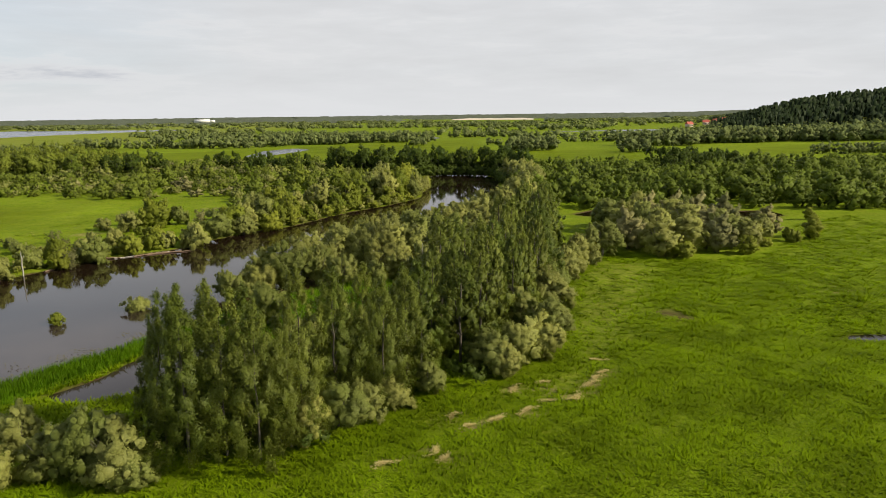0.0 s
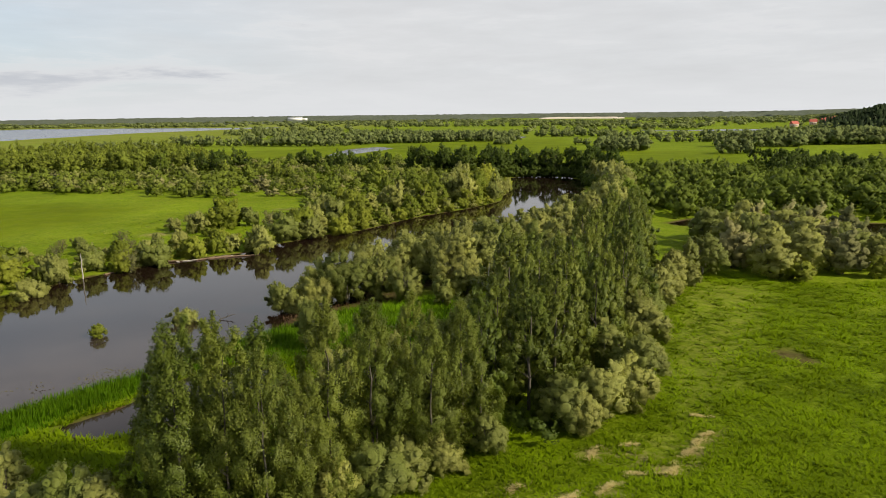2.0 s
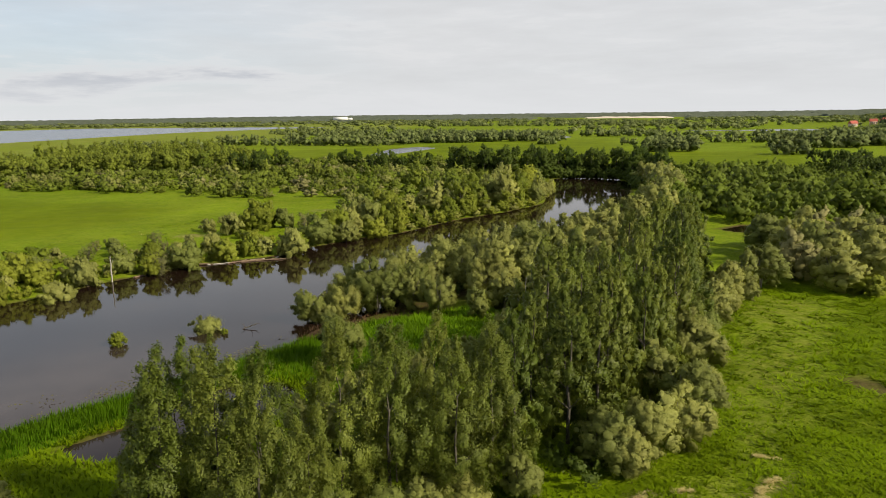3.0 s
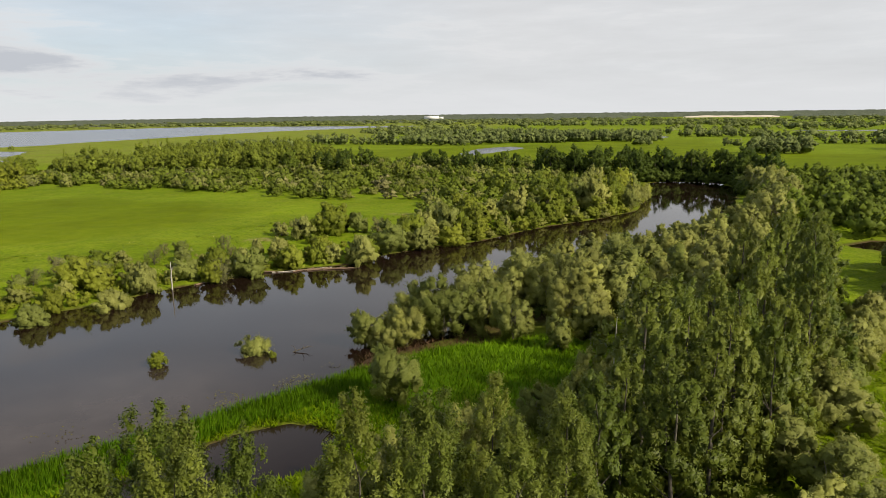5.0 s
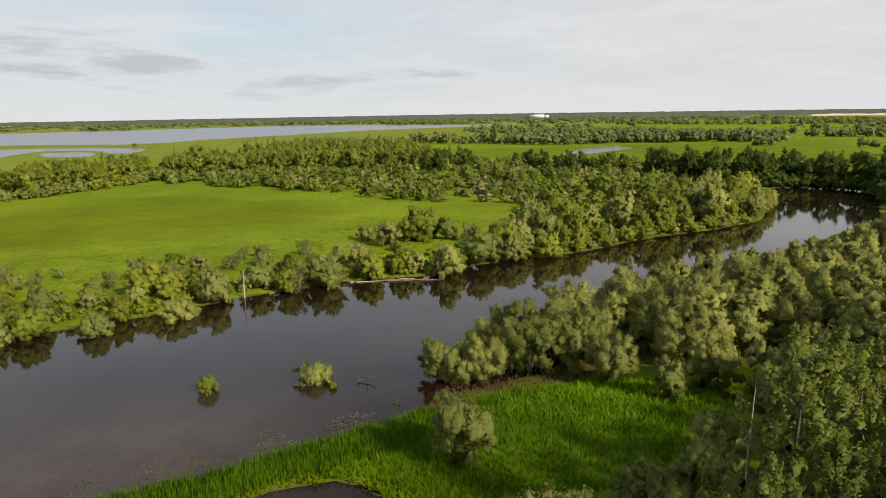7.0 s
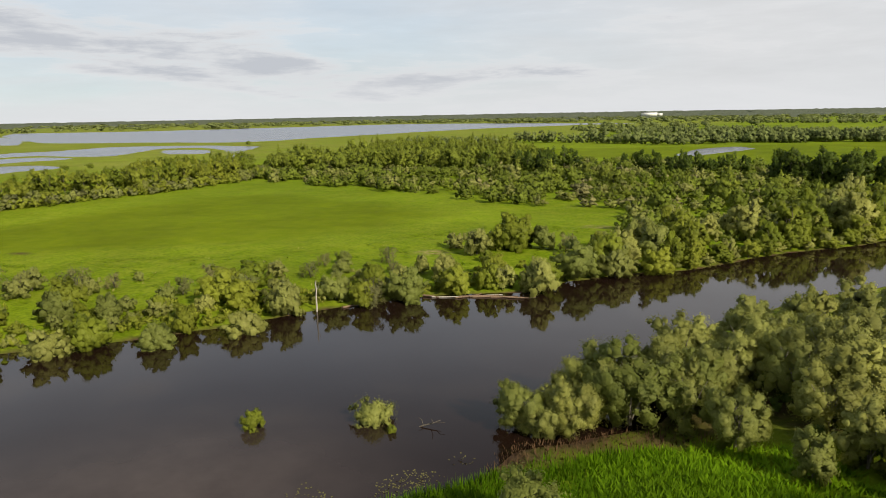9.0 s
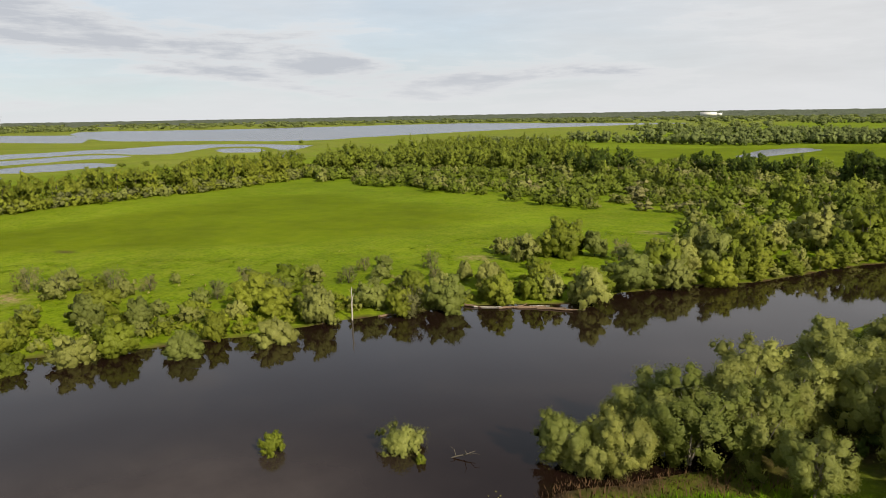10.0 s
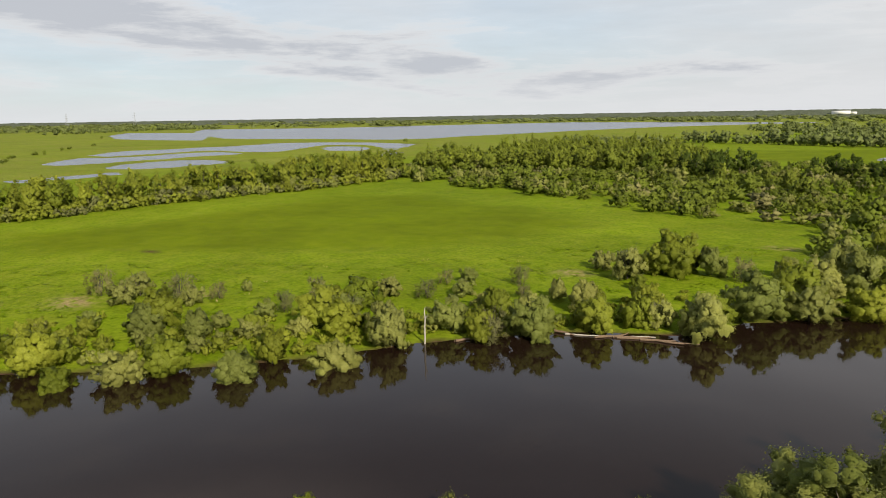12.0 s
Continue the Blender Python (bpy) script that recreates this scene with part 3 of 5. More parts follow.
def scatter(poly, spacing, r, jitter=0.48):
    """Uneven points over a patch of the plan."""
    xs, ys = [p[0] for p in poly], [p[1] for p in poly]
    gx, gy = np.meshgrid(np.arange(min(xs), max(xs), spacing), np.arange(min(ys), max(ys), spacing))
    x = gx.ravel() + r.uniform(-jitter, jitter, gx.size) * spacing
    y = gy.ravel() + r.uniform(-jitter, jitter, gx.size) * spacing
    k = inside(poly, x, y)
    return x[k], y[k]


def many(name, shapes, x, y, tall, wide, mat, r, label, category, sink=0.1):
    """Plants that nobody could count, as one object: turned and sized copies of a few shapes."""
    if not len(x):
        return None
    z = height(x, y) - sink
    pick, turn = r.integers(0, len(shapes), len(x)), r.uniform(0, 6.28, len(x))
    vs, fs, ns, n = [], [], [], 0
    for k, (v, f, nv) in enumerate(shapes):
        m = np.where(pick == k)[0]
        if not len(m):
            continue
        c, s = np.cos(turn[m])[:, None], np.sin(turn[m])[:, None]
        px = (v[None, :, 0] * c - v[None, :, 1] * s) * wide[m][:, None] + x[m][:, None]
        py = (v[None, :, 0] * s + v[None, :, 1] * c) * wide[m][:, None] + y[m][:, None]
        pz = v[None, :, 2] * tall[m][:, None] + z[m][:, None]
        vs.append(np.stack([px, py, pz], 2).reshape(-1, 3))
        ns.append(np.stack([nv[None, :, 0] * c - nv[None, :, 1] * s, nv[None, :, 0] * s + nv[None, :, 1] * c, nv[None, :, 2] + 0 * c], 2).reshape(-1, 3))
        fs.append((f[None] + (np.arange(len(m)) * len(v))[:, None, None] + n).reshape(-1, f.shape[1]))
        n += len(m) * len(v)
    ob = new(name, mesh_of(name, np.concatenate(vs), np.concatenate(fs), mat, normals=np.concatenate(ns)))
    return tagged(ob, label, category, kind="stuff")


def plant_template(name, crown, wood, leaf_mat, bark_mat, label, category, group):
    """One plant with its parts, as the pattern that the others copy."""
    root = new(name)
    part("trunk", mesh_of("trunk", *wood, bark_mat, True), root)
    part("crown", mesh_of("crown", crown[0], crown[1], leaf_mat, normals=crown[2]), root)
    return tagged(root, label, category, group)


def place(x, y, scale_xy, scale_z, turn, sink=0.05):
    z = float(height(np.array([x]), np.array([y]))[0]) - sink
    return Matrix.LocRotScale((x, y, z), Euler((0, 0, turn)), (scale_xy, scale_xy, scale_z))


def plant_all(patterns, spots, base_h, r, slim=(0.85, 1.15), labels=None):
    """Copies of the patterns at spots of (x, y, height); the patterns themselves take the first places."""
    order = list(range(len(patterns), len(spots))) + list(range(min(len(patterns), len(spots))))
    for i in order:
        x, y, h = spots[i]
        s, k = h / base_h, i % len(patterns)
        m = place(x, y, s * r.uniform(*slim), s, r.uniform(0, 6.28))
        if i >= len(patterns):
            ob = copy_thing(patterns[k], m)
        else:
            ob = patterns[k]
            ob.matrix_basis = m
        if labels:
            tagged(ob, labels(x, y, h))


# ---- ground and water ----
def spread_axis(lo, hi, fine, far, grow_up, grow_down):
    """Coordinates that are close together between lo and hi and thin out towards far."""
    a = list(np.arange(lo, hi, fine))
    step, v = fine, a[-1]
    while v < far:
        step *= grow_up
        v += step
        a.append(v)
    step, v = fine, lo
    while v > -far:
        step *= grow_down
        v -= step
        a.insert(0, v)
    return np.array(a)


def build_ground():
    ax, ay = spread_axis(-108, 70, 1.9, 6000, 1.085, 1.026), spread_axis(30, 190, 1.9, 6000, 1.034, 1.2)
    X, Y = np.meshgrid(ax, ay)
    Z = height(X, Y)
    v = np.stack([X, Y, Z], 2).reshape(-1, 3)
    nx, ny = len(ax), len(ay)
    i = (np.arange(ny - 1)[:, None] * nx + np.arange(nx - 1)[None]).ravel()
    me = mesh_of("ground", v, np.stack([i, i + 1, i + 1 + nx, i + nx], 1), GROUND, True)
    s = shore(X, Y)
    lawn = np.zeros(X.shape)
    for poly in LAWNS:
        d = np.where(inside(poly, X, Y), distance(poly, X, Y), 0)
        lawn = np.maximum(lawn, smooth(d / 16 + 0.12 * wobble(X, Y, 40, 9)))
    dry = np.zeros(X.shape)
    for px, py, rad in DRY_SPOTS:
        dry = np.maximum(dry, smooth(1.4 - np.hypot(X - px, (Y - py) * 1.4) / rad))
    # west of -300 the straw tone paints distance haze onto the fields
    dry = np.maximum(dry, 0.5 * smooth((-300 - X) / 60) * (0.6 + 0.4 * wobble(X, Y, 90, 33)))
    edge = LAWNS[2]
    dry = np.maximum(dry, 0.16 * np.where(inside(edge, X, Y), smooth(distance(edge, X, Y) / 4), 0))
    mud_shade = smooth(1.05 - s / 1.0)
    # bare soil spots; those under the willows paint in tree shade
    for px, py, rad in BARE_SHADE_SPOTS:
        mud_shade = np.maximum(mud_shade, 0.9 * smooth(1.3 - np.hypot(X - px, (Y - py) * 1.2) / rad))
    mud_shade = np.where(np.hypot(X, Y) > 330, mud_shade * 0.3, mud_shade)
    col = np.stack([lawn, dry, mud_shade, np.ones(X.shape)], 2).reshape(-1, 4)
    at = me.color_attributes.new("cover", "FLOAT_COLOR", "POINT")
    at.data.foreach_set("color", col.astype(np.float32).ravel())
    return tagged(new("ground", me), "lush green flood meadow with bare muddy edges", "ground", kind="structure")


LAWNS = [[(-189, 86), (-184, 112), (-190, 142), (-196, 181), (-172, 206), (-119, 200), (-95, 190), (-94, 158), (-110, 128), (-131, 104), (-150, 80)],
         [(-270, 427), (-197, 500), (-148, 540), (-20, 660), (40, 700), (40, 480), (140, 470), (110, 330), (80, 318), (30, 330), (-70, 385), (-220, 405)],
         [(4, 57), (11, 65), (14, 80), (18, 100), (24, 113), (37, 112), (33, 98), (27, 82), (20, 68), (12, 56)],
         [(160, 380), (200, 480), (290, 510), (260, 420), (195, 380)]]
DRY_SPOTS = [(3.9, 52.0, 1.2), (6.7, 53.2, 1.2), (8.8, 55.5, 0.8), (11.0, 56.4, 1.4), (13.2, 59.0, 1.3), (15.0, 61.9, 1.0), (15.2, 65.3, 0.9), (2.0, 51.0, 0.8), (6.0, 58.2, 1.3),
             (9.1, 60.0, 0.8), (-0.9, 46.8, 0.9), (-0.1, 45.7, 0.9), (-4.2, 44.6, 1.0), (0.7, 52.9, 0.7), (14.2, 60.6, 0.9), (53.5, 91.4, 2.0), (9, 58, 1.5), (-76, 146, 3.0), (-62, 187, 3.0), (-104, 100, 3.0), (-112, 86, 4.0), (-120, 75, 5.0)]
# bare soil; from (-17, 104) on, shade painted under the willows
BARE_SHADE_SPOTS = [(27.4, 81.6, 2.6), (28.4, 79.6, 2.2), (-34, 60.5, 2.6), (-30.5, 61.5, 2.2), (-145, 103, 1.5), (-141, 106, 1.5), (-27.4, 91.4, 2.6), (-24.2, 95.2, 2.6), (-20.4, 98.6, 2.4), (-17, 104, 4.0), (-22, 104, 4.0), (-14, 109, 5.0), (-19, 110, 5.0), (-10, 106, 3.0), (-25, 99, 3.0), (-12, 116, 5.0)]
build_ground()


def build_water():
    """One level sheet; the silt in it thickens over the shallows beside the reed spit."""
    ax, ay = spread_axis(-90, -20, 3.0, 6000, 1.3, 1.3), spread_axis(30, 110, 3.0, 6000, 1.3, 1.3)
    X, Y = np.meshgrid(ax, ay)
    nx, ny = len(ax), len(ay)
    i = (np.arange(ny - 1)[:, None] * nx + np.arange(nx - 1)[None]).ravel()
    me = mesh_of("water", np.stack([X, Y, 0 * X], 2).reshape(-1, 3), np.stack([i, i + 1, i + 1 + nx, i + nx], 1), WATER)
    silt = smooth(1 - distance([(-70, 30), (-53, 56), (-43, 73)], X, Y, False) / 20) * 0.62
    me.attributes.new("silt", "FLOAT", "POINT").data.foreach_set("value", silt.astype(np.float32).ravel())
    return tagged(new("water", me), "still dark peaty river water, and lake with painted sky sheen", "water", kind="structure")


build_water()

# ---- the wood on the near bank ----
tr = np.random.default_rng(11)


def gen(seed):
    return np.random.default_rng(seed)


poplars = [plant_template("poplar_tree", poplar_shape(gen(20 + i), 12.0, 7600, 0.18), limbs(gen(40 + i), 1, 12, 1.9, 0.16, 9),
                          LEAF_POPLAR, BARK, "tall dark green poplar with glinting leaves and slim grey trunk", "tree", "poplars of the riverside wood") for i in range(5)]
POPLARS = [(-18.2, 45.6, 13.0), (-15.8, 46.5, 13.2), (-13.2, 45.8, 12.0), (-17.6, 49.8, 12.6), (-21.2, 51.6, 12.0), (-15.0, 49.8, 12.2), (-20.6, 47.6, 10.6), (-11.4, 47.6, 9.4),
           (-11.8, 53.6, 12.6), (-9.2, 55.0, 12.2), (-7.2, 60.2, 11.8), (-5.2, 56.0, 11.4), (-3.4, 59.6, 11.4), (-9.6, 58.2, 11.0), (-4.2, 66.0, 8.6),
           (-2.2, 62.6, 11.2), (-1.2, 66.6, 11.4), (1.6, 65.4, 11.0), (3.8, 69.4, 12.2), (-0.3, 73.2, 14.8), (1.2, 69.6, 11.6),
           (4.8, 74.4, 12.6), (2.4, 77.4, 13.0), (1.6, 81.6, 12.4), (5.8, 79.6, 12.4), (7.8, 75.6, 11.4), (9.2, 80.8, 11.6), (4.6, 84.4, 12.2)]
POPLARS_BACK = [(4.4, 89.0, 11.0), (3.0, 92.8, 9.0), (11.6, 86.0, 12.0), (8.0, 88.4, 12.2), (12.8, 92.2, 13.0), (9.6, 96.0, 13.2), (13.8, 98.4, 14.0), (11.4, 103.0, 14.0), (15.2, 105.4, 14.4),
                (13.2, 110.0, 14.4), (16.8, 111.6, 13.8), (17.0, 117.0, 13.2), (14.2, 116.6, 13.4), (18.6, 123.0, 12.6), (9.2, 112.0, 12.0)]
near_poplars = [plant_template("poplar_tree", poplar_shape(gen(24 + i), 12.0, 25000, 0.13, slim=0.55, fill=0.46), limbs(gen(44 + i), 1, 11, 1.6, 0.12, 9),
                               LEAF_POPLAR, BARK, "tall dark green poplar with glinting leaves and slim grey trunk", "tree", "poplars of the riverside wood") for i in range(3)]
plant_all(near_poplars, POPLARS[:14], 12.0, tr, (0.92, 1.12))
plant_all(poplars, POPLARS[14:] + POPLARS_BACK, 12.0, tr, (0.95, 1.15))

willows = [plant_template("willow_tree", mound_shape(gen(60 + i), 7.0, 5.8, 4800, 0.16, 4, 13), limbs(gen(80 + i), 4, 4.9, 1.6, 0.11, 4),
                          LEAF_WILLOW, BARK_WILLOW, "grey-green bush willow with rounded leafy plumes", "tree", "bush willows on the near bank") for i in range(5)]
SHORE = [(-30.3, 94.7, 5.6), (-28.2, 95.9, 5.9), (-26.1, 96.6, 6.5), (-26.4, 100.8, 7.7), (-23.0, 100.3, 8.8), (-19.0, 102.0, 6.9), (-14.9, 100.0, 6.3), (-22.1, 111.4, 8.3), (-18.1, 108.7, 7.7),
         (-16.7, 113.8, 8.3), (-12.1, 109.9, 8.3), (-10.1, 112.5, 9.6), (-13.9, 119.6, 8.5), (-23.5, 107.0, 7.0), (-20.0, 105.6, 6.8), (-9.6, 105.6, 7.0), (-21.2, 80.2, 6.8), (-12, 70.6, 6.4), (-10.0, 72.4, 4.8), (-14.5, 66, 6.2), (-16.6, 61, 5.8), (-5.4, 77.2, 6.4), (-7.2, 77.0, 5.2), (-3.8, 80.0, 6.0), (-4.4, 86.0, 5.2)]
shore_willows = [plant_template("willow_tree", willow_shape(gen(68 + i), 7.0, 6.0, 12000, 0.125, 0.4, 0.24, 7, fill=0.74, slim=0.6, fuzz=0.55), limbs(gen(88 + i), 6, 4.7, 1.9, 0.10, 4),
                                LEAF_WILLOW, BARK_WILLOW, "many-stemmed leafy willow on the flooded shore", "tree", "bush willows on the near bank") for i in range(4)]
plant_all(shore_willows, SHORE, 7.0, tr, (0.95, 1.15))
WILLOWS = [(-18.4, 119.6, 7.0), (-8.0, 108.2, 8.0),
           (-8.2, 115.4, 9.0), (-12.6, 120.6, 8.0), (-19.6, 126.4, 5.9), (-4.6, 112.0, 7.6), (-4.4, 119.4, 8.6), (-9.0, 126.4, 7.9), (-14.6, 131.0, 6.3), (-2.4, 125.6, 8.2),
           (-6.2, 132.4, 7.2), (-11.0, 137.4, 6.2), (0.4, 115.2, 7.6), (2.6, 121.4, 8.2), (1.2, 131.4, 8.0), (-3.0, 140.4, 6.4)]
WILLOWS_BACK = [(5, 110, 7.2), (6, 117, 7.6), (5.6, 127, 7.4), (3, 139, 7.4), (-6, 146, 5.2), (0, 150, 5.8), (8, 136, 7.6), (6, 148, 7.4), (12, 130, 7.0),
                (11, 143, 7.6), (3, 160, 5.2), (9, 158, 7.8), (15, 150, 7.6), (8, 172, 5.2), (15, 166, 8.0), (14, 182, 6.4), (20, 178, 9.6), (20, 192, 7.8), (24, 205, 9.0), (21, 215, 6.0), (25, 221, 9.0), (24, 231, 6.0), (28, 240, 9.4), (26, 251, 9.0), (25, 262, 9.6), (30, 228, 9.0), (29, 214, 8.8), (31, 256, 9.6)]
WILLOWS_NEAR = [(-9.4, 97.0, 4.4), (-6.6, 101.0, 6.4), (0.4, 92, 6.8),
                (4, 97, 7.0), (-1.4, 98, 6.4), (1.2, 104, 6.6), (21, 108, 6.6), (24, 112, 7.2), (27.5, 117, 7.6),
                (8.4, 74.6, 5.6), (12.6, 84.2, 5.6), (14.5, 89.2, 6.0), (9.6, 66.6, 5.4), (10.8, 71, 6.0), (7.0, 64.0, 5.4), (13.6, 84.6, 6.0), (17.4, 98.0, 6.4), (19.6, 104, 5.6)]
plant_all(willows, WILLOWS + WILLOWS_NEAR, 7.0, tr, (0.9, 1.25))
back = [plant_template("willow_tree", mound_shape(gen(74 + i), 7.0, 6.0, 2500, 0.19, 4, 12), limbs(gen(94 + i), 4, 5.6, 1.9, 0.11, 2),
                       LEAF_WILLOW, BARK_WILLOW, "grey-green bush willow with rounded leafy plumes", "tree", "bush willows on the near bank") for i in range(3)]
plant_all(back, WILLOWS_BACK, 7.0, tr, (0.95, 1.25))

FRONT = [(-31.6, 48.2, 3.9), (-24.6, 44.6, 5.2), (-22.4, 43.6, 4.8), (-27.0, 44.0, 4.2), (-31.0, 42.0, 4.4), (-20.6, 42.6, 2.6), (-8.4, 51.0, 4.2), (-6.6, 52.8, 3.6),
         (-10.4, 48.8, 4.0), (-4.4, 55.0, 3.2), (4.4, 63.0, 4.6), (5.6, 62.0, 3.8), (-1.4, 57.6, 3.4), (20.6, 104.4, 3.6), (24.4, 110.4, 3.2), (12.4, 76.0, 4.0)]
bush_m = [plant_template("willow_bush", mound_shape(gen(100 + i), 4.0, 4.8, 7000, 0.10), limbs(gen(110 + i), 5, 3.0, 1.5, 0.06, 2),
                         LEAF_WILLOW, BARK, "pale grey-green willow bush at the meadow's edge", "bush", "bushes at the wood's edge") for i in range(3)]
plant_all(bush_m, FRONT, 4.0, tr, (0.9, 1.2))

# low growth that closes the ground between the trunks
ur = np.random.default_rng(91)
under_shape = [willow_shape(gen(170 + i), 1.0, 1.35, 300, 0.085, plumes=5, k=1, skirt=0.3, lobe=1.35, sub=2, coarse=True) for i in range(4)]
WOOD_FLOOR = [(-21, 44), (-11, 46), (0, 58), (8, 64), (11, 74), (14, 88), (19, 103), (19, 124), (15, 150), (20, 180), (12, 190), (0, 168), (-8, 156), (-16, 142), (-21, 124), (-20, 112),
              (-12, 104), (-4, 98), (-4, 90), (-3, 80), (-9, 72), (-16, 60), (-22, 50)]
x, y = scatter(WOOD_FLOOR, 3.4, ur)
x, y = x[shore(x, y) > 1], y[shore(x, y) > 1]
h = ur.uniform(1.2, 3.0, len(x))
many("undergrowth", under_shape, x, y, h, h * ur.uniform(0.9, 1.3, len(x)), LEAF_DARK, ur, "dense dark undergrowth between the trunks", "bushes")

# dark bushes that hang over the water at the head of the bend
hx, hy = [], []
for bx, by in [(-9 + 2.6 * i, 287.0 + min(1.2 * i, 3.6) - max(0, i - 6) * 0.9) for i in range(12)] + [(23.0 + 0.6 * math.sin(i), 287 - 3.2 * i) for i in range(13)]:
    hx += [bx, bx + ur.uniform(-1.5, 1.5)]
    hy += [by + 1.0, by + ur.uniform(2.0, 4.0)]
hx, hy = np.array(hx), np.array(hy)
hh = ur.uniform(3.2, 5.4, len(hx))
hang_shape = [mound_shape(gen(180 + i), 1.0, 1.4, 260, 0.06, 3, 7, 1.15, 1, True) for i in range(3)]
many("undergrowth", hang_shape, hx, hy, hh, hh * 1.1, LEAF_DARK, ur, "dark bushes overhanging the head of the river bend", "bushes")

# the big grey willow thicket beyond the meadow
THICKET = [(33, 122, 8.0), (37, 116.5, 7.2), (43, 119.5, 8.2), (48, 118.5, 7.2), (54, 122, 6.8), (59, 127, 6.6), (63, 134, 6.4)]
THICKET += [(x, y, 8.2 + 1.2 * math.sin(0.5 * x + 0.3 * y) + tr.uniform(-0.8, 0.8)) for x, y in zip(*scatter([(31, 124), (36, 119), (50, 121), (57, 130), (60, 138), (54, 146), (44, 151), (32, 146)], 5.4, tr))]
thick = [plant_template("willow_tree", mound_shape(gen(120 + i), 7.0, 6.4, 3000, 0.17, 4, 12), limbs(gen(125 + i), 5, 5.6, 2.0, 0.1, 3),
                        LEAF_TWIGGY if i == 0 else LEAF_WILLOW, BARK, "sparse olive-grey willow in a dense thicket", "tree", "thicket beyond the meadow") for i in range(3)]
plant_all(thick, THICKET, 7.0, tr, (0.95, 1.3))
MEADOW_BUSHES = [(65.2, 128, 3.4), (71.0, 131.6, 5.0), (40.0, 113.4, 3.6), (52.6, 117.0, 3.6), (58.4, 124.0, 2.2), (84, 157, 3.0), (64, 153, 2.4)]
mb = [plant_template("willow_bush", mound_shape(gen(130 + i), 4.0, 4.6, 2200, 0.15, 3), limbs(gen(135 + i), 5, 3.0, 1.4, 0.06, 2),
                     LEAF_BUSH, BARK, "single round bush standing in the green meadow", "bush", "bushes in the meadow") for i in range(2)]
plant_all(mb, MEADOW_BUSHES, 4.0, tr, (0.9, 1.25))

# ---- the far bank: a fringe of willow bushes along the water ----
fr = np.random.default_rng(31)
FRINGE_WEST = [(-83.1, 77.4, 3.8), (-80.8, 82.0, 4.6), (-79.6, 86.3, 4.4), (-73.5, 90.6, 4.3), (-75.4, 95.8, 3.8), (-69.2, 99.3, 4.3), (-77.0, 105.1, 4.7), (-70.3, 107.1, 5.4),
               (-89.0, 76.7, 5.0), (-86.0, 92.4, 3.7), (-93.7, 91.1, 5.2), (-90.4, 88.2, 4.4), (-80.4, 105.1, 6.0), (-88.0, 101.7, 2.7), (-83.4, 97.3, 2.8), (-79.3, 101.3, 2.5),
               (-93.8, 80.8, 2.4), (-98.4, 84.3, 2.2), (-100.3, 79.5, 2.4), (-87.7, 95.5, 2.4), (-95.5, 73.2, 4.6), (-98.4, 70.2, 4.4), (-102.6, 65.3, 4.8), (-73.1, 108.7, 4.6)]
FRINGE_EAST = [(-65.3, 115.8, 4.6), (-61.7, 120.8, 5.9), (-58.4, 127.1, 4.6), (-63.2, 131.6, 4.4), (-55.5, 131.6, 4.5), (-48.8, 133.7, 6.1), (-64.0, 144.9, 2.4), (-69.9, 115.4, 4.8),
               (-69.1, 122.1, 4.3), (-68.3, 132.9, 3.2), (-64.9, 156.1, 7.4), (-60.8, 158.8, 4.8), (-58.0, 136.9, 4.4), (-47.6, 144.3, 7.2), (-46.1, 152.0, 6.5), (-44.3, 156.7, 5.2),
               (-38.6, 153.8, 5.1), (-53.0, 165.7, 3.5), (-82.6, 112.0, 5.0), (-66.0, 124.5, 4.2), (-50.0, 137.7, 4.6), (-43.1, 148.1, 5.0), (-67.6, 153.8, 5.0)]
fringe = [plant_template("willow_bush", mound_shape(gen(140 + i), 4.0, 5.2, 4600, 0.115), limbs(gen(150 + i), 4, 2.7, 1.2, 0.06, 1),
                         LEAF_WILLOW if i % 2 else LEAF_BUSH, BARK, "leafy willow bush leaning over the river bank", "bush", "bushes of the far bank") for i in range(6)]
BANK = [(-118, 38), (-101, 64), (-88, 78), (-80, 88), (-76.5, 94), (-73, 100), (-69, 111), (-65, 118), (-60, 126), (-54, 131)]


def along(line, step):
    """Places in even steps along a line, with the way that the line runs there."""
    out = []
    for (x0, y0), (x1, y1) in zip(line, line[1:]):
        n = max(1, int(math.hypot(x1 - x0, y1 - y0) / step))
        L = math.hypot(x1 - x0, y1 - y0)
        out += [(x0 + (x1 - x0) * i / n, y0 + (y1 - y0) * i / n, (x1 - x0) / L, (y1 - y0) / L) for i in range(n)]
    return out


undergrowth = []
for x, y, dx, dy in along(BANK, 2.3):
    for k in range(3):
        if fr.uniform() < (0.10, 0.25, 0.45)[k]:
            continue
        d, j = 2.0 + k * 3.4 + fr.uniform(-1.3, 1.3), fr.uniform(-1.5, 1.5)
        undergrowth.append((x - dy * d + dx * j, y + dx * d + dy * j, fr.uniform(1.2, 2.8)))
plant_all(fringe, FRINGE_WEST + FRINGE_EAST, 4.2, fr, (0.82, 1.08))
low = [plant_template("willow_bush", mound_shape(gen(250 + i), 2.4, 3.2, 1500, 0.11, 3, 9), limbs(gen(255 + i), 4, 1.8, 0.9, 0.04, 0),
                      LEAF_BUSH if i else LEAF_WILLOW, BARK, "low fresh green bush among taller willows", "bush", "low bushes of the far bank") for i in range(4)]
plant_all(low, undergrowth, 2.5, fr, (0.85, 1.15))
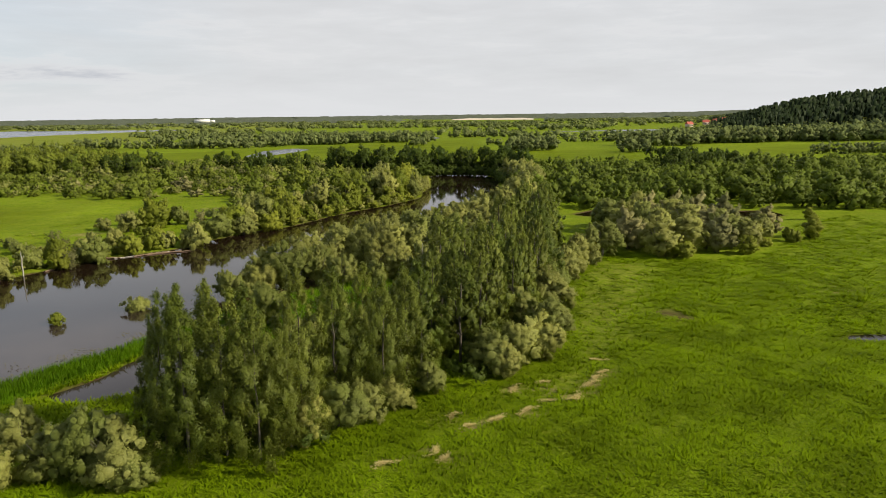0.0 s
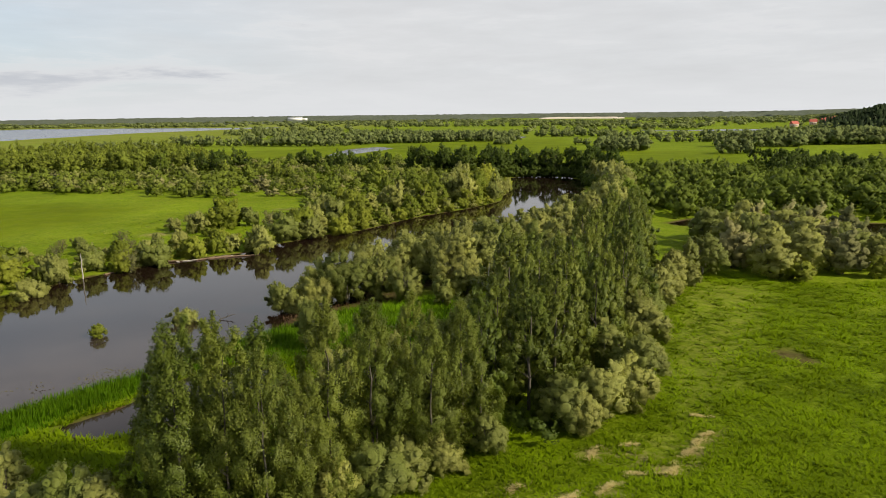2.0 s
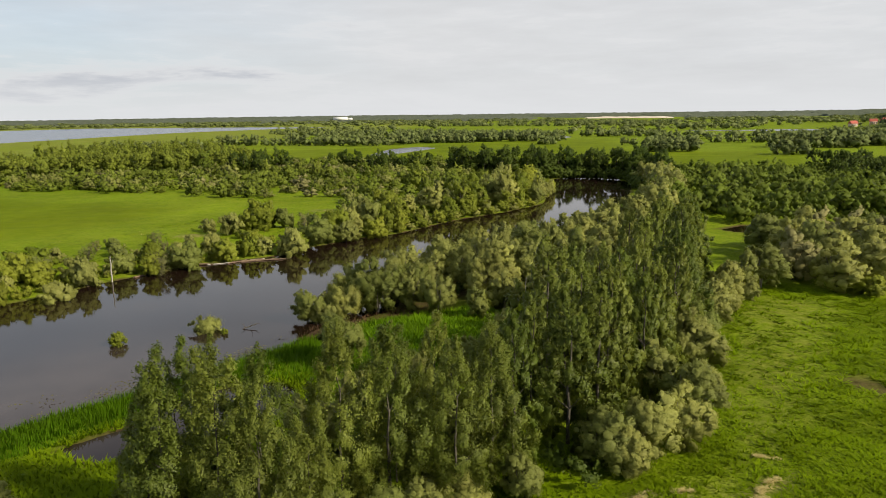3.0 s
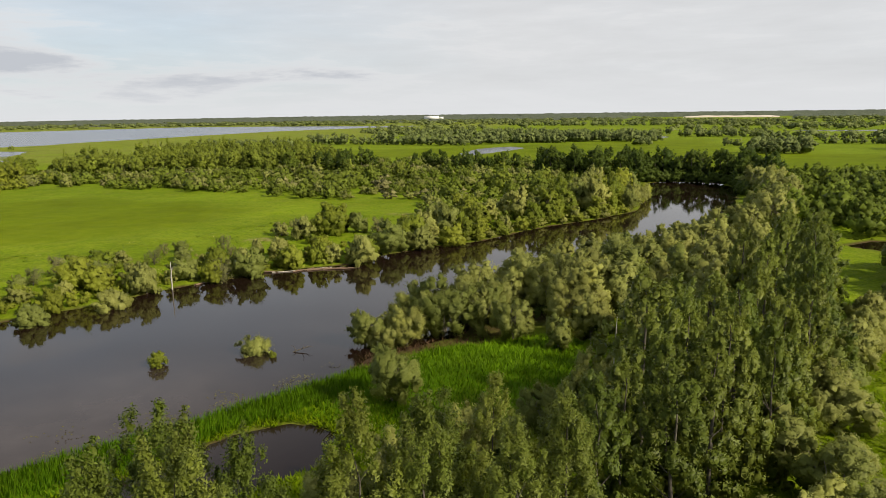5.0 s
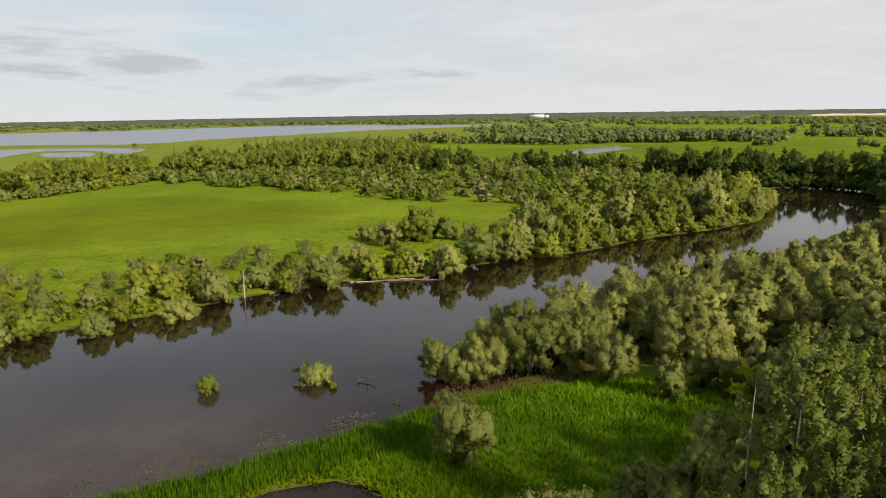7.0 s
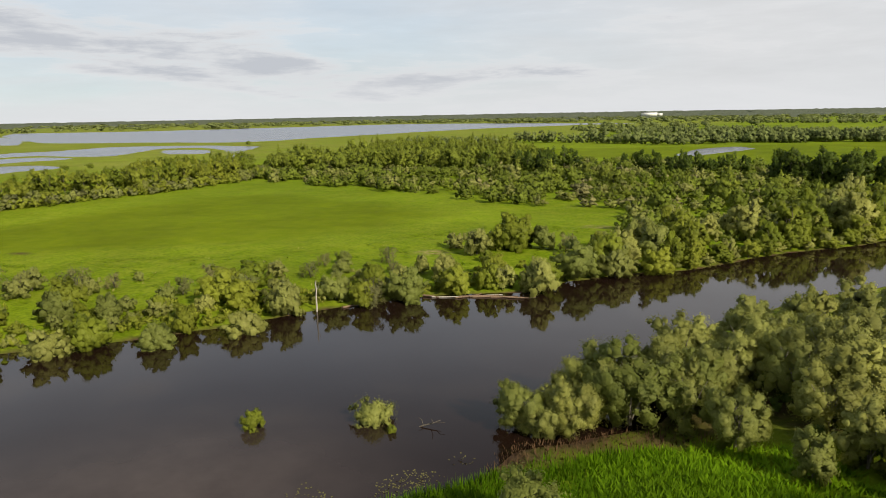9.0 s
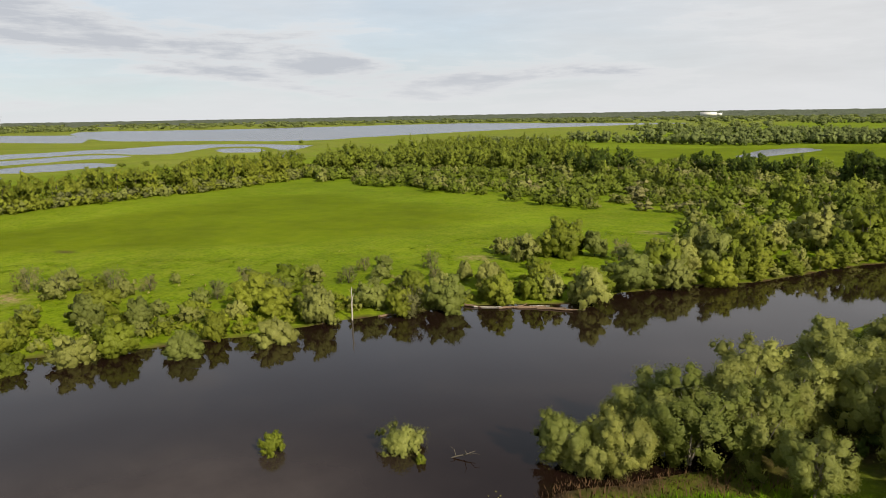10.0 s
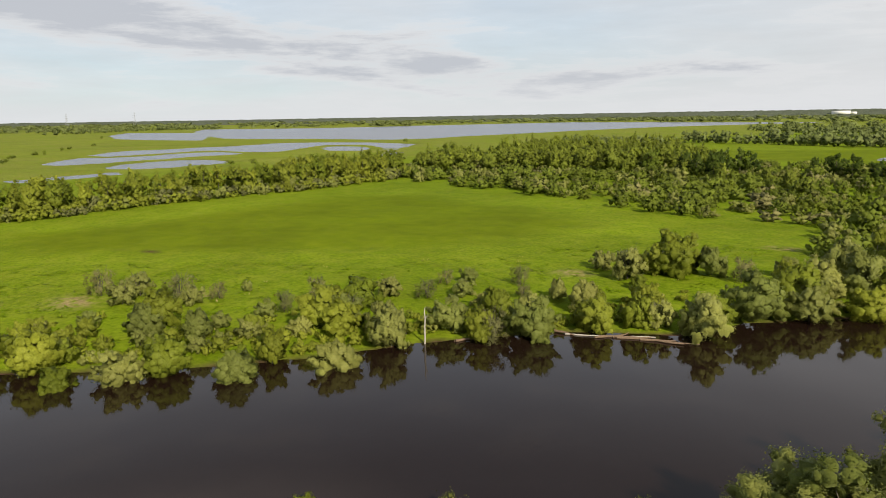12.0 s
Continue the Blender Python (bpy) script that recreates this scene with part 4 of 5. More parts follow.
SPARSE = [(-112.7, 89.8, 4.6), (-108.8, 93.7, 4.2), (-102.0, 96.5, 4.6), (-99.6, 97.1, 3.2), (-99.7, 100.9, 2.9), (-106, 90.5, 3.8), (-89.4, 109.4, 4.0), (-84.9, 118.0, 3.3),
          (-84.1, 127.6, 2.7), (-83.1, 131.0, 2.7), (-76.8, 134.9, 3.5), (-68.2, 148.4, 5.6), (-69.3, 157.7, 4.2), (-101.2, 105.7, 1.8), (-64.2, 116.8, 4.6), (-53.8, 133.2, 4.0),
          (-80.6, 121, 3.2), (-78.0, 125, 2.8), (-72, 130, 2.6), (-75, 152, 3.6), (-56, 158, 4.4), (-78.6, 107.0, 4.6), (-88, 104, 3.4)]
bare = [plant_template("shrub", willow_shape(gen(160 + i), 4.0, 4.2, 2600, 0.12, 0.6, fill=(0.3, 0.7)[i], lobe=(0.85, 1.0)[i]), limbs(gen(165 + i), 9, 3.9, 1.7, 0.045, 5),
                       (LEAF_TWIGGY, LEAF_WILLOW)[i], BARK, ("half-bare grey-brown shrub with thin twigs", "rounded grey-green willow shrub in the far meadow")[i], "bush", "sparse shrubs of the far bank") for i in range(2)]
plant_all(bare, SPARSE, 4.0, fr, (1.0, 1.25))

# the leafy point where the river bends
BEND = [(-42.5, 152), (-38, 158), (-35, 161), (-31, 171), (-26.5, 181), (-22, 187), (-16.5, 195.5), (-12, 203), (-8, 213), (-6.5, 228), (-6, 243)]
point = []
for x, y, dx, dy in along(BEND, 4.2):
    for k in range(4):
        d, j = 0.4 + k * 4.4 + fr.uniform(-1.0, 1.0), fr.uniform(-2, 2)
        if fr.uniform() < 0.16:
            continue
        point.append((x - dy * d + dx * j, y + dx * d + dy * j, (fr.uniform(3.6, 6.0) if k == 0 else fr.uniform(5.0, 8.6)) * (1 + 0.25 * smooth((y - 170) / 40))))
bend = [plant_template("willow_tree", mound_shape(gen(210 + i), 7.0, 6.0, 2500, 0.19, 4, 12), limbs(gen(215 + i), 3, 5.6, 1.9, 0.11, 2),
                       LEAF_WILLOW if i < 2 else LEAF_BUSH, BARK, "rounded grey-green willow at the river bend", "tree", "willows of the river bend") for i in range(4)]
plant_all(bend, point, 7.2, fr, (0.9, 1.12))
hem = [(x - dy * fr.uniform(-0.9, 0.8), y + dx * fr.uniform(-0.9, 0.8), fr.uniform(1.8, 3.2)) for x, y, dx, dy in along(BEND, 2.7)]
herb_x, herb_y = [], []
for x, y, dx, dy in along(BANK + BEND[:4], 0.9):
    d = abs(fr.normal(0, 5.0)) + 0.7
    herb_x.append(x - dy * d)
    herb_y.append(y + dx * d)
herb_x, herb_y = np.array(herb_x), np.array(herb_y)
herb_h = fr.uniform(0.5, 1.3, len(herb_x))
hummock = [mound_shape(gen(185 + i), 1.0, 2.0, 170, 0.12, 3, 6, 1.15, 1, True) for i in range(4)]
many("bank_herbs", hummock, herb_x, herb_y, herb_h, fr.uniform(0.7, 1.3, len(herb_x)), LEAF_BUSH, fr, "lush bright green herbs along the far bank", "herbs")
plant_all([copy_thing(low[0], Matrix()), copy_thing(low[2], Matrix())], hem, 2.4, fr, (1.1, 1.4))

# ---- scrub and groves behind the far meadow ----
sr = np.random.default_rng(41)
low_bush = [mound_shape(gen(170 + i), 1.0, 1.3, 200, 0.055, 3, 6, 1.15, 1, True) for i in range(6)]
SCRUB = [(-262, 267), (-222, 226), (-171, 220), (-122, 214), (-95, 209), (-64, 214), (-56, 185), (-44, 168), (-34, 186), (-26, 205), (-24, 220), (-22, 245), (-20, 285),
         (-70, 366), (-105, 378), (-160, 366), (-219, 346)]
x, y = scatter(SCRUB, 5.2, sr)
keep = (wobble(x, y, 38, 6) > -0.40) & (shore(x, y) > 2)
x, y = x[keep], y[keep]
h = sr.uniform(2.6, 5.0, len(x)) * (1 + 0.35 * wobble(x, y, 60, 7))
w = h * sr.uniform(1.0, 1.45, len(x))
mix = sr.uniform(0, 1, len(x)) + 0.25 * wobble(x, y, 47, 14)
for lo, hi, mat, low_h, label in ((-1, 0.50, LEAF_MID, 1.0, "dense mixed willow scrub on the flood plain"), (0.50, 0.74, LEAF_WILLOW, 0.95, "grey-green willow scrub on the flood plain"),
                                  (0.74, 0.92, LEAF_BUSH, 0.8, "fresh green low bushes on the flood plain"), (0.92, 9, LEAF_TWIGGY, 0.8, "grey-brown half-bare scrub on the flood plain")):
    k = (mix >= lo) & (mix < hi)
    many("scrub_bushes", low_bush, x[k], y[k], h[k] * low_h, w[k], mat, sr, label, "bushes")


def grove_patterns(seed, mat, n, label, group):
    def shape(k, broad):
        return mound_shape(gen(k), 9.0, 6.8 if broad else 5.4, 900, 0.27, 4 if broad else 3, 9 if broad else 12, 1.1, 1, True, top=1.2 if broad else 1.7)
    return [plant_template("grove_tree", shape(seed + i, i % 2), limbs(gen(seed + 50 + i), 1, 7, 1.8, 0.15, 0),
                           mat, BARK, label, "tree", group) for i in range(n)]


GROVES = [("bright", 6.6, 12.0, [(-312, 378), (-258, 396), (-226, 440), (-236, 462), (-268, 430), (-316, 398)]),
          ("bright", 6.4, 12.5, [(-262, 268), (-235, 250), (-200, 285), (-165, 300), (-150, 330), (-175, 372), (-230, 345)]),
          ("dark", 6.5, 9.5, [(-60, 320), (-75, 310), (-110, 322), (-112, 336), (-62, 330)]), ("dark", 7.0, 10.5, [(-128, 290), (-143, 292), (-146, 330), (-130, 326)]),
          ("dark", 4.4, 12.5, [(-46, 288), (-12, 284), (-9, 290), (0, 294.5), (17, 291.5), (23, 274), (32, 268), (32, 300), (-10, 308), (-48, 299)]),
          ("bright", 8.0, 9.0, [(-40, 215), (-30, 208), (-22, 222), (-22, 250), (-34, 262), (-48, 235)]),
          ("bright", 14.0, 9.5, [(-205, 300), (-170, 290), (-120, 262), (-60, 250), (-40, 270), (-120, 300)]),
          ("belt", 6.4, 10.4, [(-205, 88), (-209, 120), (-215, 150), (-216, 186), (-226, 224), (-262, 262), (-280, 262), (-262, 220), (-244, 180), (-236, 140), (-228, 96), (-222, 40), (-195, 30)]),
          ("dark", 6.5, 11.5, [(86, 305), (90, 262), (112, 255), (120, 305)])]
kinds = {"bright": grove_patterns(300, LEAF_MID, 4, "leafy green tree in a grove on the flood plain", "grove beyond the far meadow"),
         "dark": grove_patterns(320, LEAF_DARK, 4, "dark green alder in a dense grove", "dark alders"),
         "belt": grove_patterns(340, LEAF_BUSH, 4, "fresh green tree in the belt beside the far meadow", "tree belt at the meadow's edge")}
grove_spots = {"bright": [], "dark": [], "belt": []}
for kind, gap, tall, poly in GROVES:
    for x, y in zip(*scatter(poly, gap, sr)):
        if shore(np.array([x]), np.array([y]))[0] > 0.6:
            grove_spots[kind].append((x, y, tall * sr.uniform(0.72, 1.12)))
ranked = sorted((math.hypot(t[0] + 10, t[1] - 60), kind, t) for kind in grove_spots for t in grove_spots[kind])
grove_shape = [mound_shape(gen(360 + i), 1.0, 0.75, 300, 0.045, 3, 7, 1.1, 1, True, top=1.3) for i in range(4)]
for kind, mat in (("bright", LEAF_MID), ("dark", LEAF_DARK), ("belt", LEAF_BUSH)):
    plant_all(kinds[kind], [t for _, k, t in ranked[:290] if k == kind], 9.0, sr, (0.9, 1.2))
    rest = np.array([t for _, k, t in ranked[290:] if k == kind])
    if len(rest):
        many("grove_rest", grove_shape, rest[:, 0], rest[:, 1], rest[:, 2], rest[:, 2] * 1.1, mat, sr, "farther leafy trees of the groves", "trees")

# round bushes along the foot of the tree belt
bx, by, bh = [], [], []
for x, y, dx, dy in along([(-196, 60), (-203, 88), (-207, 120), (-212, 150), (-213, 186), (-222, 224), (-232, 250)], 2.8):
    for k in range(2):
        d = k * 3.6 + sr.uniform(-2.4, 1.6)
        bx.append(x - dy * d)
        by.append(y + dx * d)
        bh.append(sr.uniform(2.0, 3.6) + k * 1.6)
bx, by, bh = np.array(bx), np.array(by), np.array(bh)
for lo, hi, mat, label in ((0.0, 0.5, LEAF_BUSH, "fresh green bushes at the foot of the tree belt"), (0.5, 0.8, LEAF_WILLOW, "grey-green bushes at the foot of the tree belt"),
                           (0.8, 1.01, LEAF_TWIGGY, "brownish half-bare bushes at the foot of the tree belt")):
    q = np.random.default_rng(77).uniform(0, 1, len(bx))
    k = (q >= lo) & (q < hi)
    many("belt_bushes", low_bush, bx[k], by[k], bh[k], bh[k] * 1.25, mat, sr, label, "bushes")

# right bank behind the wood
RIGHT_WOOD = [(22, 205), (30, 178), (44, 182), (62, 180), (72, 178), (84, 178), (96, 172), (110, 166), (190, 150), (260, 220), (190, 300), (140, 318), (118, 300), (95, 292), (60, 305), (34, 300), (26, 240)]
x, y = scatter(RIGHT_WOOD, 6.6, sr)
x, y = x[shore(x, y) > 2.5], y[shore(x, y) > 2.5]
h = sr.uniform(4.5, 8.0, len(x)) * (1 + 0.2 * wobble(x, y, 50, 8))
many("scrub_bushes", low_bush, x, y, h, h * sr.uniform(0.95, 1.3, len(x)), LEAF_MID, sr, "thick band of tall willow scrub", "bushes")

# lone round bushes on the wet meadow by the lake
lx = np.array([-348, -354, -360, -524, -558, -566, -616, -952, -508, -1054, -640, -700, -470, -330])
ly = np.array([231, 221, 236, 153, 173, 181, 204, 328, 460, 485, 215, 250, 140, 262])
many("lone_bushes", low_bush, lx + 0.0, ly + 0.0, sr.uniform(2.4, 4.0, len(lx)), sr.uniform(3.2, 5.2, len(lx)), LEAF_MID, sr, "lone round bushes on the wet lake meadow", "bushes")

# ---- far woods, bands of trees between fields, and the forest on the skyline ----
band_tree = [mound_shape(gen(190 + i), 1.0, 1.0, 40, 0.11, 2, 5, 1.25, 0, True, top=1.4) for i in range(5)]
far_tree = [leafy_crown(gen(195 + i), np.array([(-0.25, 0.1, 0.36), (0.25, 0.1, 0.5)]), np.array([0.38, 0.34]), 44, 0.22, 0.17, 1.1, sub=0) for i in range(5)]
wr = np.random.default_rng(51)
BANDS = [(-120, 760, 200, 20, 9), (60, 760, 120, 14, 9), (200, 700, 120, 16, 9), (-230, 850, 220, 24, 9), (330, 760, 160, 24, 10),
         (60, 470, 34, 22, 11), (72, 530, 26, 20, 10), (122, 436, 22, 18, 10), (-60, 640, 120, 22, 11), (-150, 610, 150, 20, 10), (-20, 570, 20, 10, 8), (-290, 470, 90, 30, 9),
         (160, 520, 60, 30, 12), (230, 560, 110, 60, 13), (330, 540, 120, 60, 13), (240, 395, 70, 14, 8), (60, 560, 60, 10, 7), (150, 600, 90, 12, 8)]
px, py, ph = [], [], []
for cx, cy, a, b, tall in BANDS:
    n = int(a * b / 28)
    ang, rad = wr.uniform(0, 6.28, n), wr.uniform(0, 1, n) ** 0.5
    px.append(cx + np.cos(ang) * rad * a * 0.5)
    py.append(cy + np.sin(ang) * rad * b * 0.5)
    ph.append(tall * wr.uniform(0.6, 1.1, n))
ROWS = [([(-292, 566), (-240, 567), (-158, 557), (-104, 634), (-26, 732)], 6.0, 9, 11), ([(-390, 897), (-252, 802)], 7.0, 12, 8), ([(-440, 1006), (-330, 1034)], 8.0, 16, 10),
        ([(-936, 1590), (-766, 1734)], 13.0, 24, 13), ([(-945, 1630), (-720, 1640)], 13.0, 20, 10), ([(-310, 1441), (-37, 1361), (220, 1646)], 12.0, 22, 11),
        ([(-1240, 330), (-1420, 520), (-1500, 720)], 13.0, 30, 10), ([(62, 549), (82, 512)], 4.5, 10, 11)]
for line, gap, deep, tall in ROWS:
    pts = np.array([(x0 - dy * wr.normal(0, deep * 0.4), y0 + dx * wr.normal(0, deep * 0.4)) for x0, y0, dx, dy in along(line, gap) for _ in range(2)])
    px.append(pts[:, 0])
    py.append(pts[:, 1])
    ph.append(tall * wr.uniform(0.55, 1.1, len(pts)))
x, y, h = np.concatenate(px), np.concatenate(py), np.concatenate(ph)
ok = shore(x, y) > 4
x, y, h = x[ok], y[ok], h[ok]
many("distant_trees", band_tree, x, y, h, h * wr.uniform(0.9, 1.3, len(x)), LEAF_FAR_HAZED, wr, "rows of trees between distant fields", "trees")
# patchy woodland that closes up towards the skyline
n = 7500
r = np.exp(wr.uniform(math.log(640), math.log(2600), n))
a = np.radians(wr.uniform(-92, 45, n))
x, y = r * np.sin(a), r * np.cos(a)
strip_x, strip_y = a * 520, r * 1.5
mask = wobble(strip_x, strip_y, 420, 12) + 0.5 * wobble(strip_x, strip_y, 170, 13) + np.clip((r - 800) / 1700, 0, 1.5) > 0.70
mask &= shore(x, y) > 12
mask &= ~((a > radians(-84)) & (a < radians(-22.5)) & (r < 1500))     # open wet meadows round the lake
mask &= ~((a > radians(-0.5)) & (a < radians(8.5)) & (r > 2000) & (r < 3300))
x, y, r = x[mask], y[mask], r[mask]
h = wr.uniform(6, 12, len(x)) * (1 + 0.8 * np.clip((r - 2500) / 2500, 0, 1))
many("far_woods", far_tree, x, y, h, h * (1.2 + np.clip((r - 900) / 1100, 0, 1.9)), LEAF_FAR_HAZED, wr, "bands of far woodland out to the skyline", "woods")

# closed forest out to the skyline: one rough canopy
ra, rr = np.radians(np.linspace(-95, 48, 520)), np.exp(np.linspace(math.log(1500), math.log(4930), 60))
A, R = np.meshgrid(ra, rr)
A = A + wr.normal(0, 0.0012, A.shape)
R = R * (1 + wr.normal(0, 0.006, R.shape))
X, Y = R * np.sin(A), R * np.cos(A)
open_land = wobble(X, Y, 900, 31) + 0.5 * wobble(X, Y, 330, 32) + np.clip((R - 2300) / 1300, 0, 1.6)
cover_h = (7.0 + 2.5 * smooth((np.degrees(A) + 60) / 40)) * smooth((R - 2250) / 500) * smooth((open_land - 0.25) / 0.35) * smooth((shore(X, Y) - 25) / 40)
cover_h *= np.where((A > radians(-0.3)) & (A < radians(8.4)) & (R > 1900) & (R < 3150), 0.0, 1.0)
Z = height(X, Y) - 0.6 + cover_h * (1 + wr.normal(0, 0.16, X.shape))
i = (np.arange(len(rr) - 1)[:, None] * len(ra) + np.arange(len(ra) - 1)[None]).ravel()
canopy = new("far_forest", mesh_of("far_forest", np.stack([X, Y, Z], 2).reshape(-1, 3), np.stack([i, i + 1, i + 1 + len(ra), i + len(ra)], 1), LEAF_CANOPY_HAZED))
tagged(canopy, "unbroken forest out to the skyline, haze painted into its colour", "woods", kind="stuff")

# conifers on the hill
n = 4000
r, a = wr.uniform(700, 1450, n), np.radians(wr.uniform(21, 46, n))
x, y = r * np.sin(a), r * np.cos(a)
h = wr.uniform(10, 18, n) * (0.55 + 0.45 * smooth((np.degrees(a) - 20) / 6))
spruce = [conifer_shape(gen(200 + i), 1.0, 4, 6) for i in range(4)]
many("conifer_forest", spruce, x, y, h, h * 0.8, LEAF_CONIFER, wr, "dark conifer forest covering the hill", "woods")

# ---- grass, reeds and water weed ----
gr = np.random.default_rng(61)
tufts = [tuft_shape(gen(220 + i), 9, 1.0, 0.5, 0.26, 1.1) for i in range(6)]
MEADOW = [(-38, 38), (-27, 45), (-16, 50), (-8, 57.5), (0, 63.5), (8, 66.5), (12.5, 80), (16, 100), (20, 111), (31, 120), (38, 112.5), (52, 114), (60, 122), (78, 150), (95, 160), (100, 120), (60, 66), (44, 34), (30, 16), (-20, 16)]
x, y = scatter(MEADOW, 0.40, gr)
d = np.hypot(x, y)
keep = gr.uniform(0, 1, len(x)) < np.clip((66 / d) ** 2.0, 0.08, 1)
for cx, cy, rad in BARE_SHADE_SPOTS + DRY_SPOTS[:15]:
    keep &= np.hypot(x - cx, (y - cy) * 1.3) > rad * 0.7
keep &= shore(x, y) > 0.3
keep &= gr.uniform(0, 1, len(x)) < smooth((y - 14) / 24)
keep &= ~inside(LAWNS[2], x, y) | (gr.uniform(0, 1, len(x)) < 1 - 0.72 * smooth(distance(LAWNS[2], x, y) / 4))
x, y, d = x[keep], y[keep], d[keep]
h = gr.uniform(0.17, 0.36, len(x)) * (1 + 0.40 * wobble(x, y, 9, 22) + 0.3 * wobble(x, y, 3.4, 25) + 0.4 * wobble(x, y, 1.4, 26))
many("meadow_grass", tufts, x, y, h, (0.45 + 0.25 * gr.uniform(0, 1, len(x))) * np.clip(d / 60, 1, 1.6), LEAF_HERB, gr, "tall lush meadow herbs and grass", "grass", 0.02)
FAR_MARGIN = [(-135, 60), (-104, 66), (-92, 80), (-84, 92), (-76, 108), (-68, 122), (-60, 132), (-54, 140), (-50, 160), (-60, 190), (-84, 176), (-92, 150), (-106, 126), (-128, 104), (-146, 82)]
x2, y2 = scatter(FAR_MARGIN, 1.0, gr)
k2 = gr.uniform(0, 1, len(x2)) < 0.12 + 0.14 * wobble(x2, y2, 16, 24)
x2, y2 = x2[k2], y2[k2]
many("meadow_grass", tufts, x2, y2, gr.uniform(0.10, 0.20, len(x2)), gr.uniform(0.9, 1.5, len(x2)), LEAF_HERB, gr, "rough tussocky grass of the far meadow", "grass", 0.02)
x2, y2 = x2[::14], y2[::14]
straw = [tuft_shape(gen(260 + i), 5, 0.5, 0.35, 0.10) for i in range(4)]
many("dry_grass", straw, x2, y2, gr.uniform(0.6, 1.1, len(x2)), gr.uniform(0.9, 1.6, len(x2)), LEAF_STRAW, gr, "pale dry stalks in the far meadow", "grass", 0.02)
CLEARING = [(-24, 92), (-17, 98.5), (-12, 102), (-4, 98), (-6, 91), (-14, 88), (-20, 88)]
x2, y2 = scatter(CLEARING, 0.7, gr)
many("meadow_grass", tufts, x2, y2, gr.uniform(0.4, 0.8, len(x2)), 0.8 + 0 * x2, LEAF_REED, gr, "fresh grass under the willows", "grass", 0.02)
SPIT = [(-56, 44), (-43, 62), (-40, 67), (-36.5, 71.7), (-34, 76.6), (-31, 81.6), (-28, 87), (-26, 91), (-19, 97), (-9, 95), (-6, 88), (-12, 78), (-17, 72), (-22, 75), (-27, 76), (-31.5, 73), (-33.4, 68), (-35, 64), (-38, 59), (-46, 44)]
x, y = scatter(SPIT, 0.33, gr)
DROWNED = [(-29.6, 88.8), (-29.1, 93.4), (-24.7, 97.4), (-19.9, 102.0), (-16.0, 101.0), (-19.0, 97.0), (-23.2, 93.4), (-24.8, 89.5), (-28.1, 87.1)]
keep = (shore(x, y) > 0.15) & (~inside(DROWNED, x, y) | (gr.uniform(0, 1, len(x)) < 0.12))
x, y = x[keep], y[keep]
reed = [tuft_shape(gen(230 + i), 9, 1.0, 0.34, 0.10) for i in range(5)]
tall = np.where(distance(RIVER, x, y) < 5.0, 0.85, 0.55) * gr.uniform(0.75, 1.15, len(x))
many("reeds", reed, x, y, tall, 0.6 + 0.3 * gr.uniform(0, 1, len(x)), LEAF_REED, gr, "bright green reed grass on the river spit", "reeds", 0.02)
POND_EDGE = [(-42, 52), (-38.5, 58), (-35.5, 64), (-33.6, 68.5), (-32, 73), (-27, 78), (-19, 77), (-18, 68), (-23, 58), (-30, 50)]
x, y = scatter(POND_EDGE, 0.45, gr)
keep = shore(x, y) > 0.1
x, y = x[keep], y[keep]
many("meadow_grass", tufts, x, y, gr.uniform(0.25, 0.55, len(x)), gr.uniform(0.5, 0.8, len(x)), LEAF_HERB, gr, "rough green grass round the backwater", "grass", 0.02)
EDGE = [(-56, 44), (-43.3, 62.7), (-40.3, 67.3), (-36.8, 71.9), (-34.3, 76.8), (-31.3, 81.8), (-28.8, 87)]
x, y = [], []
for ex, ey, dx, dy in along(EDGE, 0.16):
    off = abs(gr.normal(0, 1.7)) + 0.1
    x.append(ex - dy * off + gr.normal(0, 0.5))
    y.append(ey + dx * off + gr.normal(0, 0.5))
x, y = np.array(x), np.array(y)
keep = wobble(x, y, 7, 23) > 0.12
x, y = x[keep], y[keep]
weed = [tuft_shape(gen(240 + i), 9, 0.08, 1.1, 0.20, 3.0) for i in range(4)]
vz = height(x, y)
many("water_weed", weed, x, y, 0.4 + 0.4 * gr.uniform(0, 1, len(x)), 0.9 + 0 * x, LEAF_WEED, gr, "brown-green weed lying in the shallows", "weed", vz - 0.0)

x, y = scatter(DROWNED, 0.5, gr)
vz = np.minimum(height(x, y), 0.0)
stalks = [tuft_shape(gen(245 + i), 6, 0.5, 0.4, 0.07) for i in range(4)]
many("drowned_reeds", stalks, x, y, gr.uniform(0.5, 1.1, len(x)), gr.uniform(0.8, 1.4, len(x)), LEAF_DROWNED, gr, "reddish-brown drowned stalks along the shore", "reeds", 0.03)


# ---- dry flattened grass in the meadow ----
x, y = [], []
for cx, cy, rad in DRY_SPOTS[:15]:
    n = int(60 * rad)
    lie = gr.uniform(0.3, 1.1)
    u, v = gr.normal(0, 0.40 * rad, n), gr.normal(0, 0.09 * rad, n)
    v = v + 0.35 * rad * np.sin(u / rad * 2.0 + cx)
    x.append(cx + u * math.cos(lie) - v * math.sin(lie))
    y.append(cy + u * math.sin(lie) + v * math.cos(lie))
x, y = np.concatenate(x), np.concatenate(y)
mat_straw = [tuft_shape(gen(265 + i), 8, 0.09, 0.5, 0.07, 6.0) for i in range(5)]
many("dry_grass", mat_straw, x, y, gr.uniform(0.6, 1.3, len(x)), gr.uniform(0.35, 0.65, len(x)), LEAF_STRAW, gr, "flattened pale dry grass lying in the meadow", "grass", -0.16)

